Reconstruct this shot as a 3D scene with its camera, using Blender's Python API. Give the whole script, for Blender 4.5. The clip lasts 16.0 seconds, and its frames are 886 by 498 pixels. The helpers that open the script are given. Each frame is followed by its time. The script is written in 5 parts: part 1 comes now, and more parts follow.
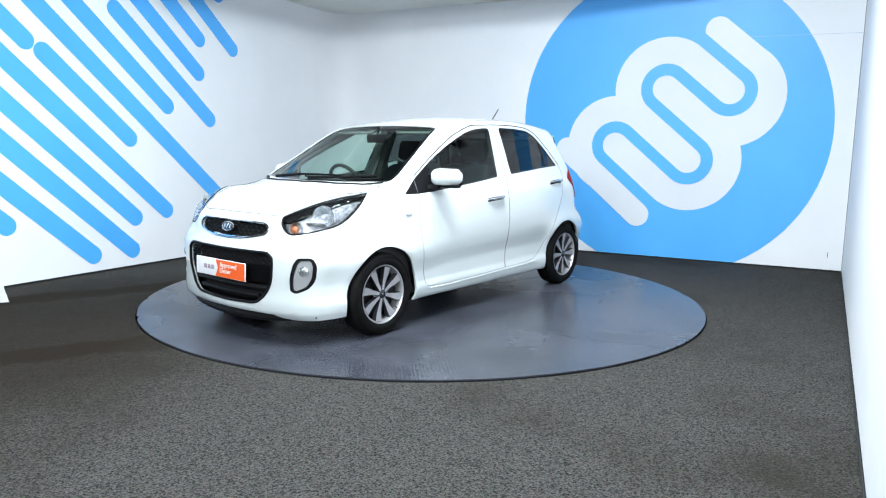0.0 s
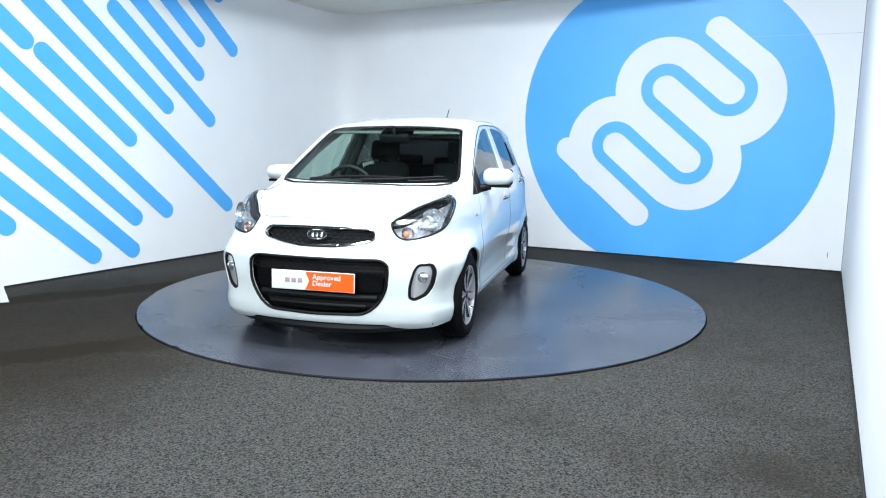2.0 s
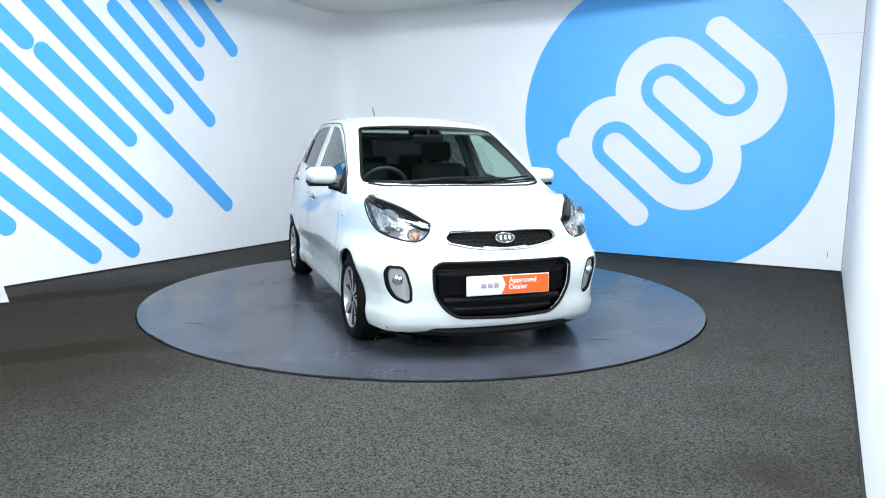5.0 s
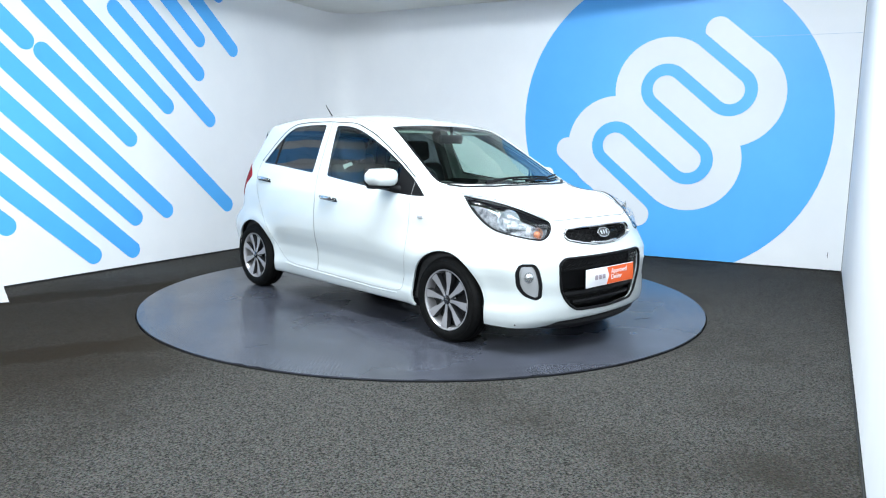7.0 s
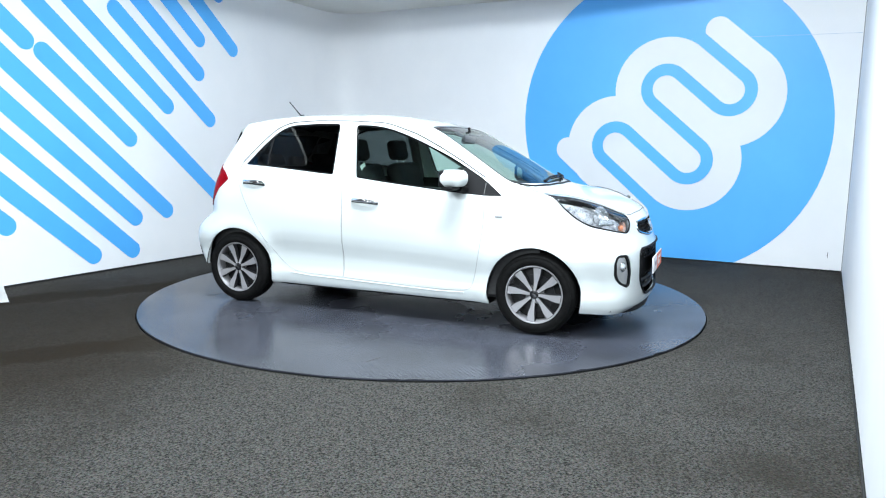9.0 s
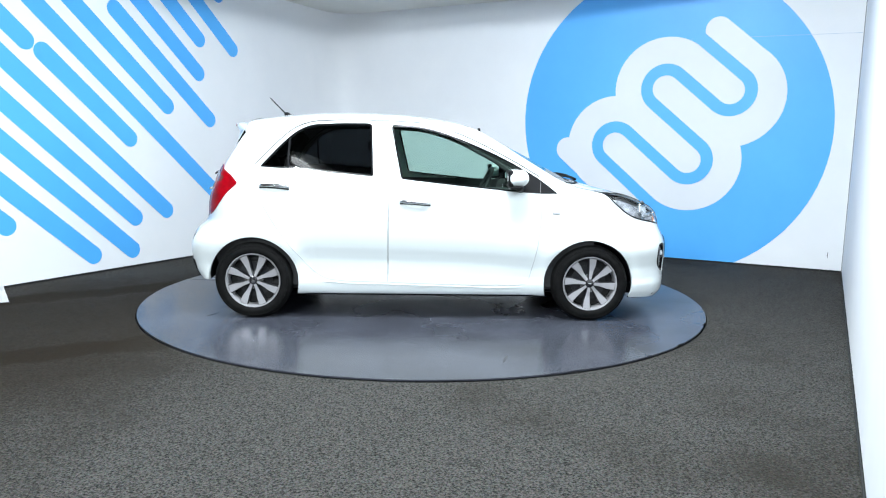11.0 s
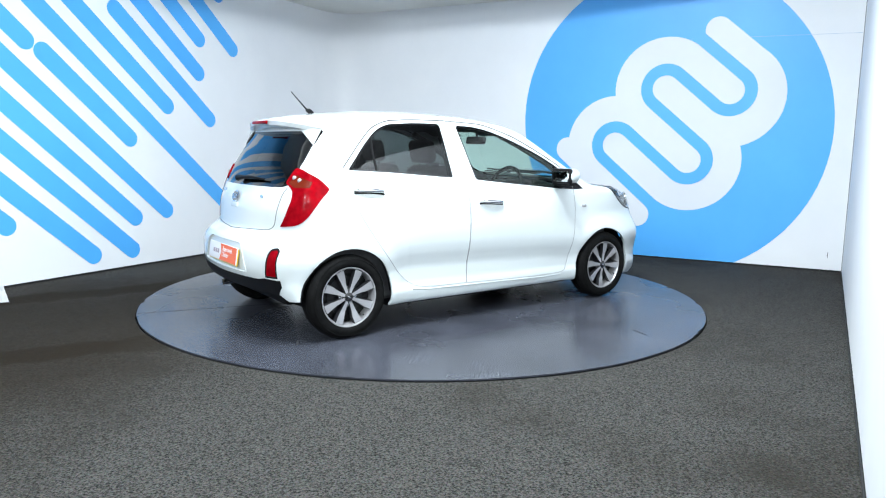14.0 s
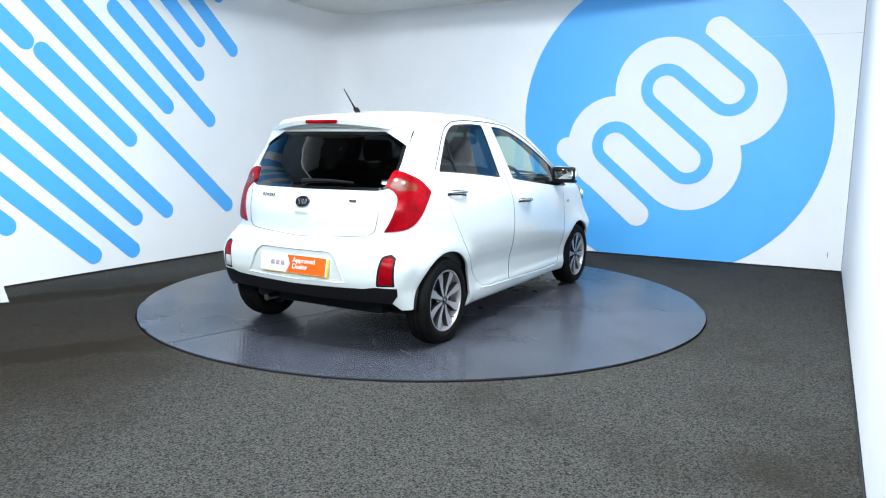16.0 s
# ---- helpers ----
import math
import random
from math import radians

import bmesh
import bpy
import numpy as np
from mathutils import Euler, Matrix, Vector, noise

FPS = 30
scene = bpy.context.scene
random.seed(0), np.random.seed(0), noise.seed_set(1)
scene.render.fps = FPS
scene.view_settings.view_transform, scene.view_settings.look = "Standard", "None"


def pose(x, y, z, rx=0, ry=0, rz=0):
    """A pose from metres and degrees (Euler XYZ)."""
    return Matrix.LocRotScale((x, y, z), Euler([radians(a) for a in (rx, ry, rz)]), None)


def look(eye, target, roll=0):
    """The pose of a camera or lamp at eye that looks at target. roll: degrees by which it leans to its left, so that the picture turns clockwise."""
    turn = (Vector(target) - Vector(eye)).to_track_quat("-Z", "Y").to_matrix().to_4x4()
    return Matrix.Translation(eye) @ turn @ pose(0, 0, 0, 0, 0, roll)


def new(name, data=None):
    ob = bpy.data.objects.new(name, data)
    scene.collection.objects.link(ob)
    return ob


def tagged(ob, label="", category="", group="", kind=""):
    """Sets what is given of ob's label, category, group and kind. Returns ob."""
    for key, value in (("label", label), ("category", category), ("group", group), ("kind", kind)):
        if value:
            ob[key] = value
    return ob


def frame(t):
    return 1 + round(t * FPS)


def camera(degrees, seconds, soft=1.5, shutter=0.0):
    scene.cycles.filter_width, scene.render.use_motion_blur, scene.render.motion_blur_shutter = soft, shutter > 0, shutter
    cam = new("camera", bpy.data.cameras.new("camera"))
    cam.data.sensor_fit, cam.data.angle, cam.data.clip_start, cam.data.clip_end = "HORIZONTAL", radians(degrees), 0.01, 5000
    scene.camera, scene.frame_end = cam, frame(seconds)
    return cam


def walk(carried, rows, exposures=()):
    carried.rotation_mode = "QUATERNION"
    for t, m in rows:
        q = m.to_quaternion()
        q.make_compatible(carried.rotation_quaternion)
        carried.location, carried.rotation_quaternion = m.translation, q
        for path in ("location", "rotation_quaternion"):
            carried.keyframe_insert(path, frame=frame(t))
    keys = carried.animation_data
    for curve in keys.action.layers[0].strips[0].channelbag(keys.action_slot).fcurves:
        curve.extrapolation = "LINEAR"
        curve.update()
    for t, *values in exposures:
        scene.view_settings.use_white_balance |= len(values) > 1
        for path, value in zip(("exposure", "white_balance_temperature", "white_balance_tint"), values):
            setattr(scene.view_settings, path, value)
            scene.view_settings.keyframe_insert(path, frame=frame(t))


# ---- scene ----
# The showroom: a white car on a slowly turning platform, seen by a fixed camera.
cam = camera(64.36, 16.0, soft=1.15)
EYE = (0.0, -5.8010, 1.2186)
_c, _s = math.cos(radians(8.243)), math.sin(radians(8.243))
_cy, _sy = math.cos(radians(1.497)), math.sin(radians(1.497))
AIM = (EYE[0] + _sy * _c, EYE[1] + _cy * _c, EYE[2] - _s)
walk(cam, [(0, look(EYE, AIM, 0.767)), (16.0, look(EYE, AIM, 0.767))])

# ---- world and lamps ----
world = bpy.data.worlds.new("world")
scene.world = world
world.use_nodes = True
world.node_tree.nodes["Background"].inputs[0].default_value = (0.85, 0.93, 1.0, 1)
world.node_tree.nodes["Background"].inputs[1].default_value = 0.03
scene.view_settings.exposure = 0.0

LAMP_POWER = 160.0
LAMP_COLOUR = (0.835, 0.935, 1.0)


# ---- materials ----
def mat(name, colour, rough=0.5, metal=0.0, coat=0.0, spec=0.5):
    m = bpy.data.materials.new(name)
    m.use_nodes = True
    b = m.node_tree.nodes["Principled BSDF"]
    b.inputs["Base Color"].default_value = (*colour, 1)
    b.inputs["Roughness"].default_value = rough
    b.inputs["Metallic"].default_value = metal
    b.inputs["Coat Weight"].default_value = coat
    b.inputs["Coat Roughness"].default_value = 0.04
    b.inputs["Specular IOR Level"].default_value = spec
    return m


def node(m, kind, **values):
    n = m.node_tree.nodes.new(kind)
    for key, value in values.items():
        n.inputs[key.replace("_", " ")].default_value = value
    return n


def wire(m, a, out, b, inp):
    m.node_tree.links.new(a.outputs[out], b.inputs[inp])


def mottled(m, low, high, scale, detail=6.0, rough=(None, None), bump=0.0, bump_scale=None, second=None, edges=(0.33, 0.68)):
    """Two scales of colour variation and a fine relief on a Principled material."""
    b = m.node_tree.nodes["Principled BSDF"]
    co = node(m, "ShaderNodeTexCoord")
    n1 = node(m, "ShaderNodeTexNoise", Scale=scale, Detail=detail, Roughness=0.6)
    wire(m, co, "Object", n1, "Vector")
    ramp = m.node_tree.nodes.new("ShaderNodeValToRGB")
    ramp.color_ramp.elements[0].position, ramp.color_ramp.elements[1].position = edges
    ramp.color_ramp.elements[0].color, ramp.color_ramp.elements[1].color = (*low, 1), (*high, 1)
    wire(m, n1, "Fac", ramp, "Fac")
    last, out = ramp, "Color"
    if second:
        s_scale, s_colour, s_from, s_to = second
        n2 = node(m, "ShaderNodeTexNoise", Scale=s_scale, Detail=4.0, Roughness=0.55)
        wire(m, co, "Object", n2, "Vector")
        r2 = m.node_tree.nodes.new("ShaderNodeValToRGB")
        r2.color_ramp.elements[0].position, r2.color_ramp.elements[1].position = s_from, s_to
        wire(m, n2, "Fac", r2, "Fac")
        mix = m.node_tree.nodes.new("ShaderNodeMixRGB")
        mix.inputs[2].default_value = (*s_colour, 1)
        wire(m, r2, "Color", mix, 0)
        wire(m, ramp, "Color", mix, 1)
        last, out = mix, "Color"
    wire(m, last, out, b, "Base Color")
    if rough[0] is not None:
        rr = node(m, "ShaderNodeMapRange")
        rr.inputs["To Min"].default_value, rr.inputs["To Max"].default_value = rough
        n3 = node(m, "ShaderNodeTexNoise", Scale=scale * 0.35, Detail=5.0)
        wire(m, co, "Object", n3, "Vector")
        wire(m, n3, "Fac", rr, "Value")
        wire(m, rr, "Result", b, "Roughness")
    if bump:
        n4 = node(m, "ShaderNodeTexNoise", Scale=bump_scale or scale * 4, Detail=3.0)
        wire(m, co, "Object", n4, "Vector")
        bp = node(m, "ShaderNodeBump", Strength=bump, Distance=0.01)
        wire(m, n4, "Fac", bp, "Height")
        wire(m, bp, "Normal", b, "Normal")
    return m


def glass(name, tint, gloss_rough=0.0):
    """A thin pane: tinted see-through with a Fresnel gloss."""
    m = bpy.data.materials.new(name)
    m.use_nodes = True
    t = m.node_tree
    t.nodes.remove(t.nodes["Principled BSDF"])
    tr = node(m, "ShaderNodeBsdfTransparent", Color=(*tint, 1))
    gl = node(m, "ShaderNodeBsdfGlossy", Roughness=gloss_rough, Color=(1, 1, 1, 1))
    lw = node(m, "ShaderNodeLayerWeight", Blend=0.5)
    power = m.node_tree.nodes.new("ShaderNodeMath")
    power.operation, power.inputs[1].default_value = "POWER", 4.0
    scale = m.node_tree.nodes.new("ShaderNodeMath")
    scale.operation, scale.inputs[1].default_value, scale.inputs[2].default_value = "MULTIPLY_ADD", 0.75, 0.05
    mx = m.node_tree.nodes.new("ShaderNodeMixShader")
    wire(m, lw, "Facing", power, 0)
    wire(m, power, "Value", scale, 0)
    wire(m, scale, "Value", mx, 0)
    wire(m, tr, "BSDF", mx, 1)
    wire(m, gl, "BSDF", mx, 2)
    t.links.new(mx.outputs[0], t.nodes["Material Output"].inputs["Surface"])
    return m


def glow(name, colour, strength):
    m = mat(name, colour, 0.4)
    b = m.node_tree.nodes["Principled BSDF"]
    b.inputs["Emission Color"].default_value = (*colour, 1)
    b.inputs["Emission Strength"].default_value = strength
    return m


M_WALL = mottled(mat("wall_paint", (0.8, 0.8, 0.8), 0.6), (0.78, 0.79, 0.81), (0.83, 0.835, 0.85), 1.1, 5, (0.5, 0.65), 0.06, 90)
M_CEIL = mottled(mat("ceiling_paint", (0.75, 0.75, 0.73), 0.8), (0.70, 0.70, 0.68), (0.78, 0.78, 0.76), 0.8, 4, bump=0.08, bump_scale=40)
M_DARK_ROOF = mat("dark_roof", (0.045, 0.045, 0.047), 0.8)
# dark base colour stands for the dimness of the hall out of view
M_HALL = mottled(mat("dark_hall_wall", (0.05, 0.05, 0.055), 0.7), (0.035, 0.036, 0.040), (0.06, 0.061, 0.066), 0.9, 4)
M_BLUE = mottled(mat("blue_vinyl", (0.1, 0.44, 0.9), 0.4), (0.078, 0.40, 0.86), (0.092, 0.44, 0.92), 0.9, 4, (0.38, 0.5), 0.03, 120)
M_WHITE_VINYL = mottled(mat("white_vinyl", (0.8, 0.82, 0.84), 0.42), (0.68, 0.70, 0.74), (0.73, 0.75, 0.78), 1.0, 4, (0.4, 0.5))
M_CARPET = mottled(mat("carpet", (0.05, 0.05, 0.047), 0.95, spec=0.1), (0.0035, 0.0034, 0.0032), (0.078, 0.075, 0.069), 118, 5, bump=0.12, bump_scale=260, second=(0.8, (0.016, 0.0135, 0.010), 0.50, 0.80), edges=(0.36, 0.66))


def tracks_and_band(m):
    """Brown tyre marks across the carpet towards the platform, and a wide darker brown band around them."""
    b = m.node_tree.nodes["Principled BSDF"]
    old = b.inputs["Base Color"].links[0].from_socket
    co = node(m, "ShaderNodeTexCoord")
    sp = node(m, "ShaderNodeSeparateXYZ")
    wire(m, co, "Object", sp, "Vector")
    wob = node(m, "ShaderNodeTexNoise", Scale=1.7, Detail=6.0, Roughness=0.7)
    wire(m, co, "Object", wob, "Vector")

    def calc(op, x, y, z=None):
        n = m.node_tree.nodes.new("ShaderNodeMath")
        n.operation = op
        for i, v in enumerate((x, y, z)):
            if isinstance(v, (int, float)):
                n.inputs[i].default_value = v
            elif v is not None:
                m.node_tree.links.new(v, n.inputs[i])
        return n.outputs[0]
    total = None
    for slope, at, width, strength in TRACKS_AND_BAND:
        d = calc("SUBTRACT", sp.outputs["Y"], calc("MULTIPLY_ADD", sp.outputs["X"], slope, at))
        d = calc("ADD", d, calc("MULTIPLY_ADD", wob.outputs["Fac"], 0.7, -0.35))
        band = calc("SUBTRACT", 1.0, calc("DIVIDE", calc("ABSOLUTE", d, 0.0), width))
        band = calc("MULTIPLY", calc("MINIMUM", calc("MULTIPLY", band, 1.8), 1.0), strength)
        total = band if total is None else calc("MAXIMUM", total, band)
    fade = calc("MINIMUM", calc("MAXIMUM", calc("MULTIPLY_ADD", sp.outputs["X"], -0.85, -0.62), 0.0), 1.0)
    total = calc("MULTIPLY", calc("MAXIMUM", total, 0.0), fade)
    mix = m.node_tree.nodes.new("ShaderNodeMixRGB")
    mix.inputs[2].default_value = (0.0125, 0.0084, 0.0042, 1)
    m.node_tree.links.new(total, mix.inputs[0])
    m.node_tree.links.new(old, mix.inputs[1])
    # single tufts differ a little in hue
    hue = node(m, "ShaderNodeTexNoise", Scale=110.0, Detail=1.0)
    wire(m, co, "Object", hue, "Vector")
    soft = m.node_tree.nodes.new("ShaderNodeMixRGB")
    soft.blend_type = "OVERLAY"
    soft.inputs[0].default_value = 0.35
    wire(m, mix, "Color", soft, 1)
    wire(m, hue, "Color", soft, 2)
    wire(m, soft, "Color", b, "Base Color")


# two narrow tyre marks, then one wide darker band over the left carpet
TRACKS_AND_BAND = [(0.56, -0.50, 0.42, 0.95), (0.70, 1.86, 0.36, 0.92), (0.62, 0.10, 2.50, 0.74)]
tracks_and_band(M_CARPET)
M_DISC = mottled(mat("painted_steel", (0.14, 0.15, 0.19), 0.3, spec=0.26), (0.032, 0.034, 0.043), (0.054, 0.058, 0.073), 2.2, 6, (0.14, 0.38), second=(1.6, (0.028, 0.030, 0.034), 0.55, 0.80))


def tread(m):
    """Worn patches of raised chequer pattern under the paint."""
    b = m.node_tree.nodes["Principled BSDF"]
    co = node(m, "ShaderNodeTexCoord")
    waves = []
    for turn in (45, -45):
        mp = node(m, "ShaderNodeMapping")
        mp.inputs["Rotation"].default_value = (0, 0, radians(turn))
        wire(m, co, "Object", mp, "Vector")
        w = node(m, "ShaderNodeTexWave", Scale=14.0, Distortion=0.4)
        wire(m, mp, "Vector", w, "Vector")
        waves.append(w)
    mul = m.node_tree.nodes.new("ShaderNodeMath")
    mul.operation = "MULTIPLY"
    wire(m, waves[0], "Fac", mul, 0)
    wire(m, waves[1], "Fac", mul, 1)
    patch = node(m, "ShaderNodeTexNoise", Scale=1.3, Detail=3.0)
    wire(m, co, "Object", patch, "Vector")
    ramp = m.node_tree.nodes.new("ShaderNodeValToRGB")
    ramp.color_ramp.elements[0].position, ramp.color_ramp.elements[1].position = 0.48, 0.62
    wire(m, patch, "Fac", ramp, "Fac")
    mask = m.node_tree.nodes.new("ShaderNodeMath")
    mask.operation = "MULTIPLY"
    wire(m, mul, "Value", mask, 0)
    wire(m, ramp, "Color", mask, 1)
    bp = node(m, "ShaderNodeBump", Strength=0.22, Distance=0.003)
    wire(m, mask, "Value", bp, "Height")
    wire(m, bp, "Normal", b, "Normal")


tread(M_DISC)
M_GAP = mat("dark_gap", (0.006, 0.006, 0.006), 0.8)
M_PAINT = mat("white_car_paint", (0.665, 0.705, 0.70), 0.30, coat=1.0)
M_BLACK = mat("black_plastic", (0.006, 0.006, 0.007), 0.5, spec=0.15)
M_GLOSSBLACK = mat("gloss_black", (0.008, 0.008, 0.009), 0.12, coat=0.5)
M_RUBBER = mottled(mat("tyre_rubber", (0.006, 0.006, 0.006), 0.7, spec=0.10), (0.003, 0.003, 0.003), (0.007, 0.007, 0.007), 30, 4, bump=0.1, bump_scale=200)
M_CHROME = mat("chrome", (0.78, 0.79, 0.80), 0.09, 1.0)
M_ALLOY = mat("machined_alloy", (0.47, 0.46, 0.475), 0.30, 0.55)
M_ALLOY_DARK = mat("dark_alloy", (0.022, 0.022, 0.025), 0.4, 0.3)
M_INTERIOR = mottled(mat("dark_trim", (0.02, 0.02, 0.021), 0.7), (0.015, 0.015, 0.016), (0.026, 0.026, 0.027), 40, 4, bump=0.1, bump_scale=300)
M_CLOTH = mottled(mat("seat_cloth", (0.03, 0.03, 0.032), 0.9), (0.009, 0.009, 0.010), (0.020, 0.020, 0.022), 120, 4, bump=0.2, bump_scale=400)
M_LINER = mat("headliner", (0.14, 0.14, 0.135), 0.9)
M_GLASS = glass("clear_glass", (0.71, 0.86, 0.80))
M_TINT = glass("privacy_glass", (0.115, 0.13, 0.14))
M_TINT_REAR = glass("rear_privacy_glass", (0.022, 0.024, 0.027))
M_LENS = glass("lamp_lens", (0.88, 0.9, 0.92))
M_RED = mottled(mat("red_lens", (0.45, 0.005, 0.007), 0.18, spec=0.06), (0.17, 0.001, 0.004), (0.30, 0.002, 0.007), 14, 2)
M_AMBER = mat("amber_lens", (0.75, 0.24, 0.10), 0.25, coat=0.5)
M_CLEAR = mat("clear_lens", (0.56, 0.57, 0.58), 0.2, 0.4, coat=0.6)
M_REFLECTOR = mottled(mat("lamp_reflector", (0.8, 0.8, 0.82), 0.14, 0.85), (0.50, 0.56, 0.58), (0.90, 0.90, 0.92), 40, 2, bump=0.4, bump_scale=45)
M_PLATE_WHITE = mat("plate_white", (0.80, 0.79, 0.82), 0.35)
M_PLATE_ORANGE = mat("plate_orange", (0.86, 0.115, 0.008), 0.35)
M_PLATE_TEXT = mat("plate_text", (0.88, 0.86, 0.84), 0.4)
M_PLATE_GREY = mat("plate_grey", (0.36, 0.30, 0.34), 0.4)
M_PLATE_YELLOW = mat("plate_yellow", (0.75, 0.48, 0.02), 0.4)
M_WHITE_SHEET = mat("paper", (0.85, 0.85, 0.84), 0.7)
M_TURN = mat("smoked_amber_lens", (0.13, 0.016, 0.007), 0.2, spec=0.3)
M_REFLECTOR_DARK = mottled(mat("lamp_bowl", (0.5, 0.5, 0.52), 0.18, 0.45), (0.22, 0.23, 0.25), (0.80, 0.80, 0.82), 30, 2, bump=0.5, bump_scale=30)
# yellowish white; on the sill it carries the tint of a reflection
M_PAINT_WARM = mat("white_sill_paint", (0.72, 0.73, 0.66), 0.4)
M_PILLAR = mat("pillar_trim", (0.10, 0.10, 0.10), 0.8)
M_LAMP = glow("tube_light", (0.92, 0.97, 1.0), 6.0)


# ---- building helpers ----
def link(name, bm, material, parent=None, label="", smooth=False):
    """Links a bmesh as one mesh object."""
    bmesh.ops.recalc_face_normals(bm, faces=bm.faces)
    me = bpy.data.meshes.new(name)
    bm.to_mesh(me)
    bm.free()
    if smooth:
        me.polygons.foreach_set("use_smooth", [True] * len(me.polygons))
        me.set_sharp_from_angle(angle=radians(38))
    for m in material if isinstance(material, (list, tuple)) else (material,):
        me.materials.append(m)
    ob = new(name, me)
    if parent:
        ob.parent = parent
    if label:
        ob["label"] = label
    return ob


def part(name, bm, material, parent, label="", smooth=True):
    return link(name, bm, material, parent, label, smooth)


def box(bm, lo, hi, bevel=0.0, m=None, seg=2):
    """Adds a box, rounded by bevel, to bm."""
    c = [(a + b) / 2 for a, b in zip(lo, hi)]
    d = [abs(b - a) for a, b in zip(lo, hi)]
    t = bmesh.new()
    bmesh.ops.create_cube(t, size=1.0, matrix=Matrix.Translation(c) @ Matrix.Diagonal((*d, 1)))
    if bevel:
        bmesh.ops.bevel(t, geom=t.edges[:], offset=min(bevel, min(d) * 0.49), segments=seg, profile=0.5, affect="EDGES")
    merge(bm, t, m)
    return bm


def merge(bm, other, m=None):
    if m is not None:
        bmesh.ops.transform(other, matrix=m, verts=other.verts)
    made = {v: bm.verts.new(v.co) for v in other.verts}
    for f in other.faces:
        try:
            g = bm.faces.new([made[v] for v in f.verts])
            g.material_index = f.material_index
        except ValueError:
            pass
    other.free()


def tube(bm, points, r, n=8, closed=False, flat=1.0):
    """A round tube along points; r may be a list."""
    pts = [Vector(q) for q in points]
    rings = []
    k = len(pts)
    up = Vector((0, 0, 1))
    for i, q in enumerate(pts):
        a = pts[(i - 1) % k] if closed or i else q
        b = pts[(i + 1) % k] if closed or i < k - 1 else q
        d = (b - a).normalized()
        s = d.cross(up)
        if s.length < 0.05:
            s = d.cross(Vector((1, 0, 0)))
        s.normalize()
        w = s.cross(d)
        rad = r[i] if isinstance(r, (list, tuple)) else r
        rings.append([bm.verts.new(q + rad * (math.cos(t) * s + flat * math.sin(t) * w)) for t in [2 * math.pi * j / n for j in range(n)]])
    for i in range(k if closed else k - 1):
        a, b = rings[i], rings[(i + 1) % k]
        for j in range(n):
            bm.faces.new((a[j], a[(j + 1) % n], b[(j + 1) % n], b[j]))
    if not closed:
        bm.faces.new(rings[0][::-1])
        bm.faces.new(rings[-1])
    return bm


def prism(bm, outline, place, depth):
    """A plate: outline is a list of 2D points, place maps (u, v, w) to 3D, w from 0 to depth."""
    n = len(outline)
    a = [bm.verts.new(place(u, v, 0.0)) for u, v in outline]
    b = [bm.verts.new(place(u, v, depth)) for u, v in outline]
    bm.faces.new(a[::-1])
    bm.faces.new(b)
    for i in range(n):
        bm.faces.new((a[i], a[(i + 1) % n], b[(i + 1) % n], b[i]))
    return bm


def revolve(bm, profile, n=48, axis="y", centre=(0, 0, 0), arc=(0, 2 * math.pi)):
    """Turns a profile of (radius, along) round an axis."""
    full = abs(arc[1] - arc[0] - 2 * math.pi) < 1e-6
    steps = n if full else n + 1
    rings = []
    for i in range(steps):
        t = arc[0] + (arc[1] - arc[0]) * i / n
        c, s = math.cos(t), math.sin(t)
        ring = []
        for r, h in profile:
            q = (r * c, h, r * s) if axis == "y" else (r * c, r * s, h) if axis == "z" else (h, r * c, r * s)
            ring.append(bm.verts.new(Vector(q) + Vector(centre)))
        rings.append(ring)
    for i in range(n):
        a, b = rings[i], rings[(i + 1) % steps]
        for j in range(len(profile) - 1):
            bm.faces.new((a[j], a[j + 1], b[j + 1], b[j]))
    return bm


def rounded(points, r, seg=5):
    """A polygon of 2D points with its corners rounded; r may be a list."""
    out = []
    n = len(points)
    for i in range(n):
        p0, p1, p2 = Vector(points[i - 1]), Vector(points[i]), Vector(points[(i + 1) % n])
        rad = r[i] if isinstance(r, (list, tuple)) else r
        a, b = (p0 - p1), (p2 - p1)
        k = min(rad, a.length * 0.45, b.length * 0.45)
        q0, q1 = p1 + a.normalized() * k, p1 + b.normalized() * k
        if k < 1e-5:
            out.append(tuple(p1))
            continue
        for j in range(seg + 1):
            t = j / seg
            out.append(tuple((1 - t) ** 2 * q0 + 2 * t * (1 - t) * p1 + t * t * q1))
    return out


# ---- the room ----
LB, BR = Vector((-1.198, 4.249)), Vector((4.301, 1.262))
DL, DB = Vector((-0.4968, -0.8679)), (BR - LB).normalized()
NL, NB = Vector((0.8679, -0.4968)), Vector((DB.y, -DB.x))      # into the room
CEIL, ROOF, FILLET, SOFFIT = 2.985, 4.7, 0.45, 0.94
LEN_L, LEN_R = 19.0, 17.0
HOLE = 2.229
CL, CR = LB + DL * LEN_L, BR + DL * LEN_R - DB * 0.02            # rear corners of the room
END_L = LB + DL * 6.3                                            # end of the white wall; the dark hall goes on


def on_left(s, z, w=0.0):
    q = LB + DL * s + NL * w
    return Vector((q.x, q.y, z))


def on_back(s, z, w=0.0):
    q = LB + DB * s + NB * w
    return Vector((q.x, q.y, z))


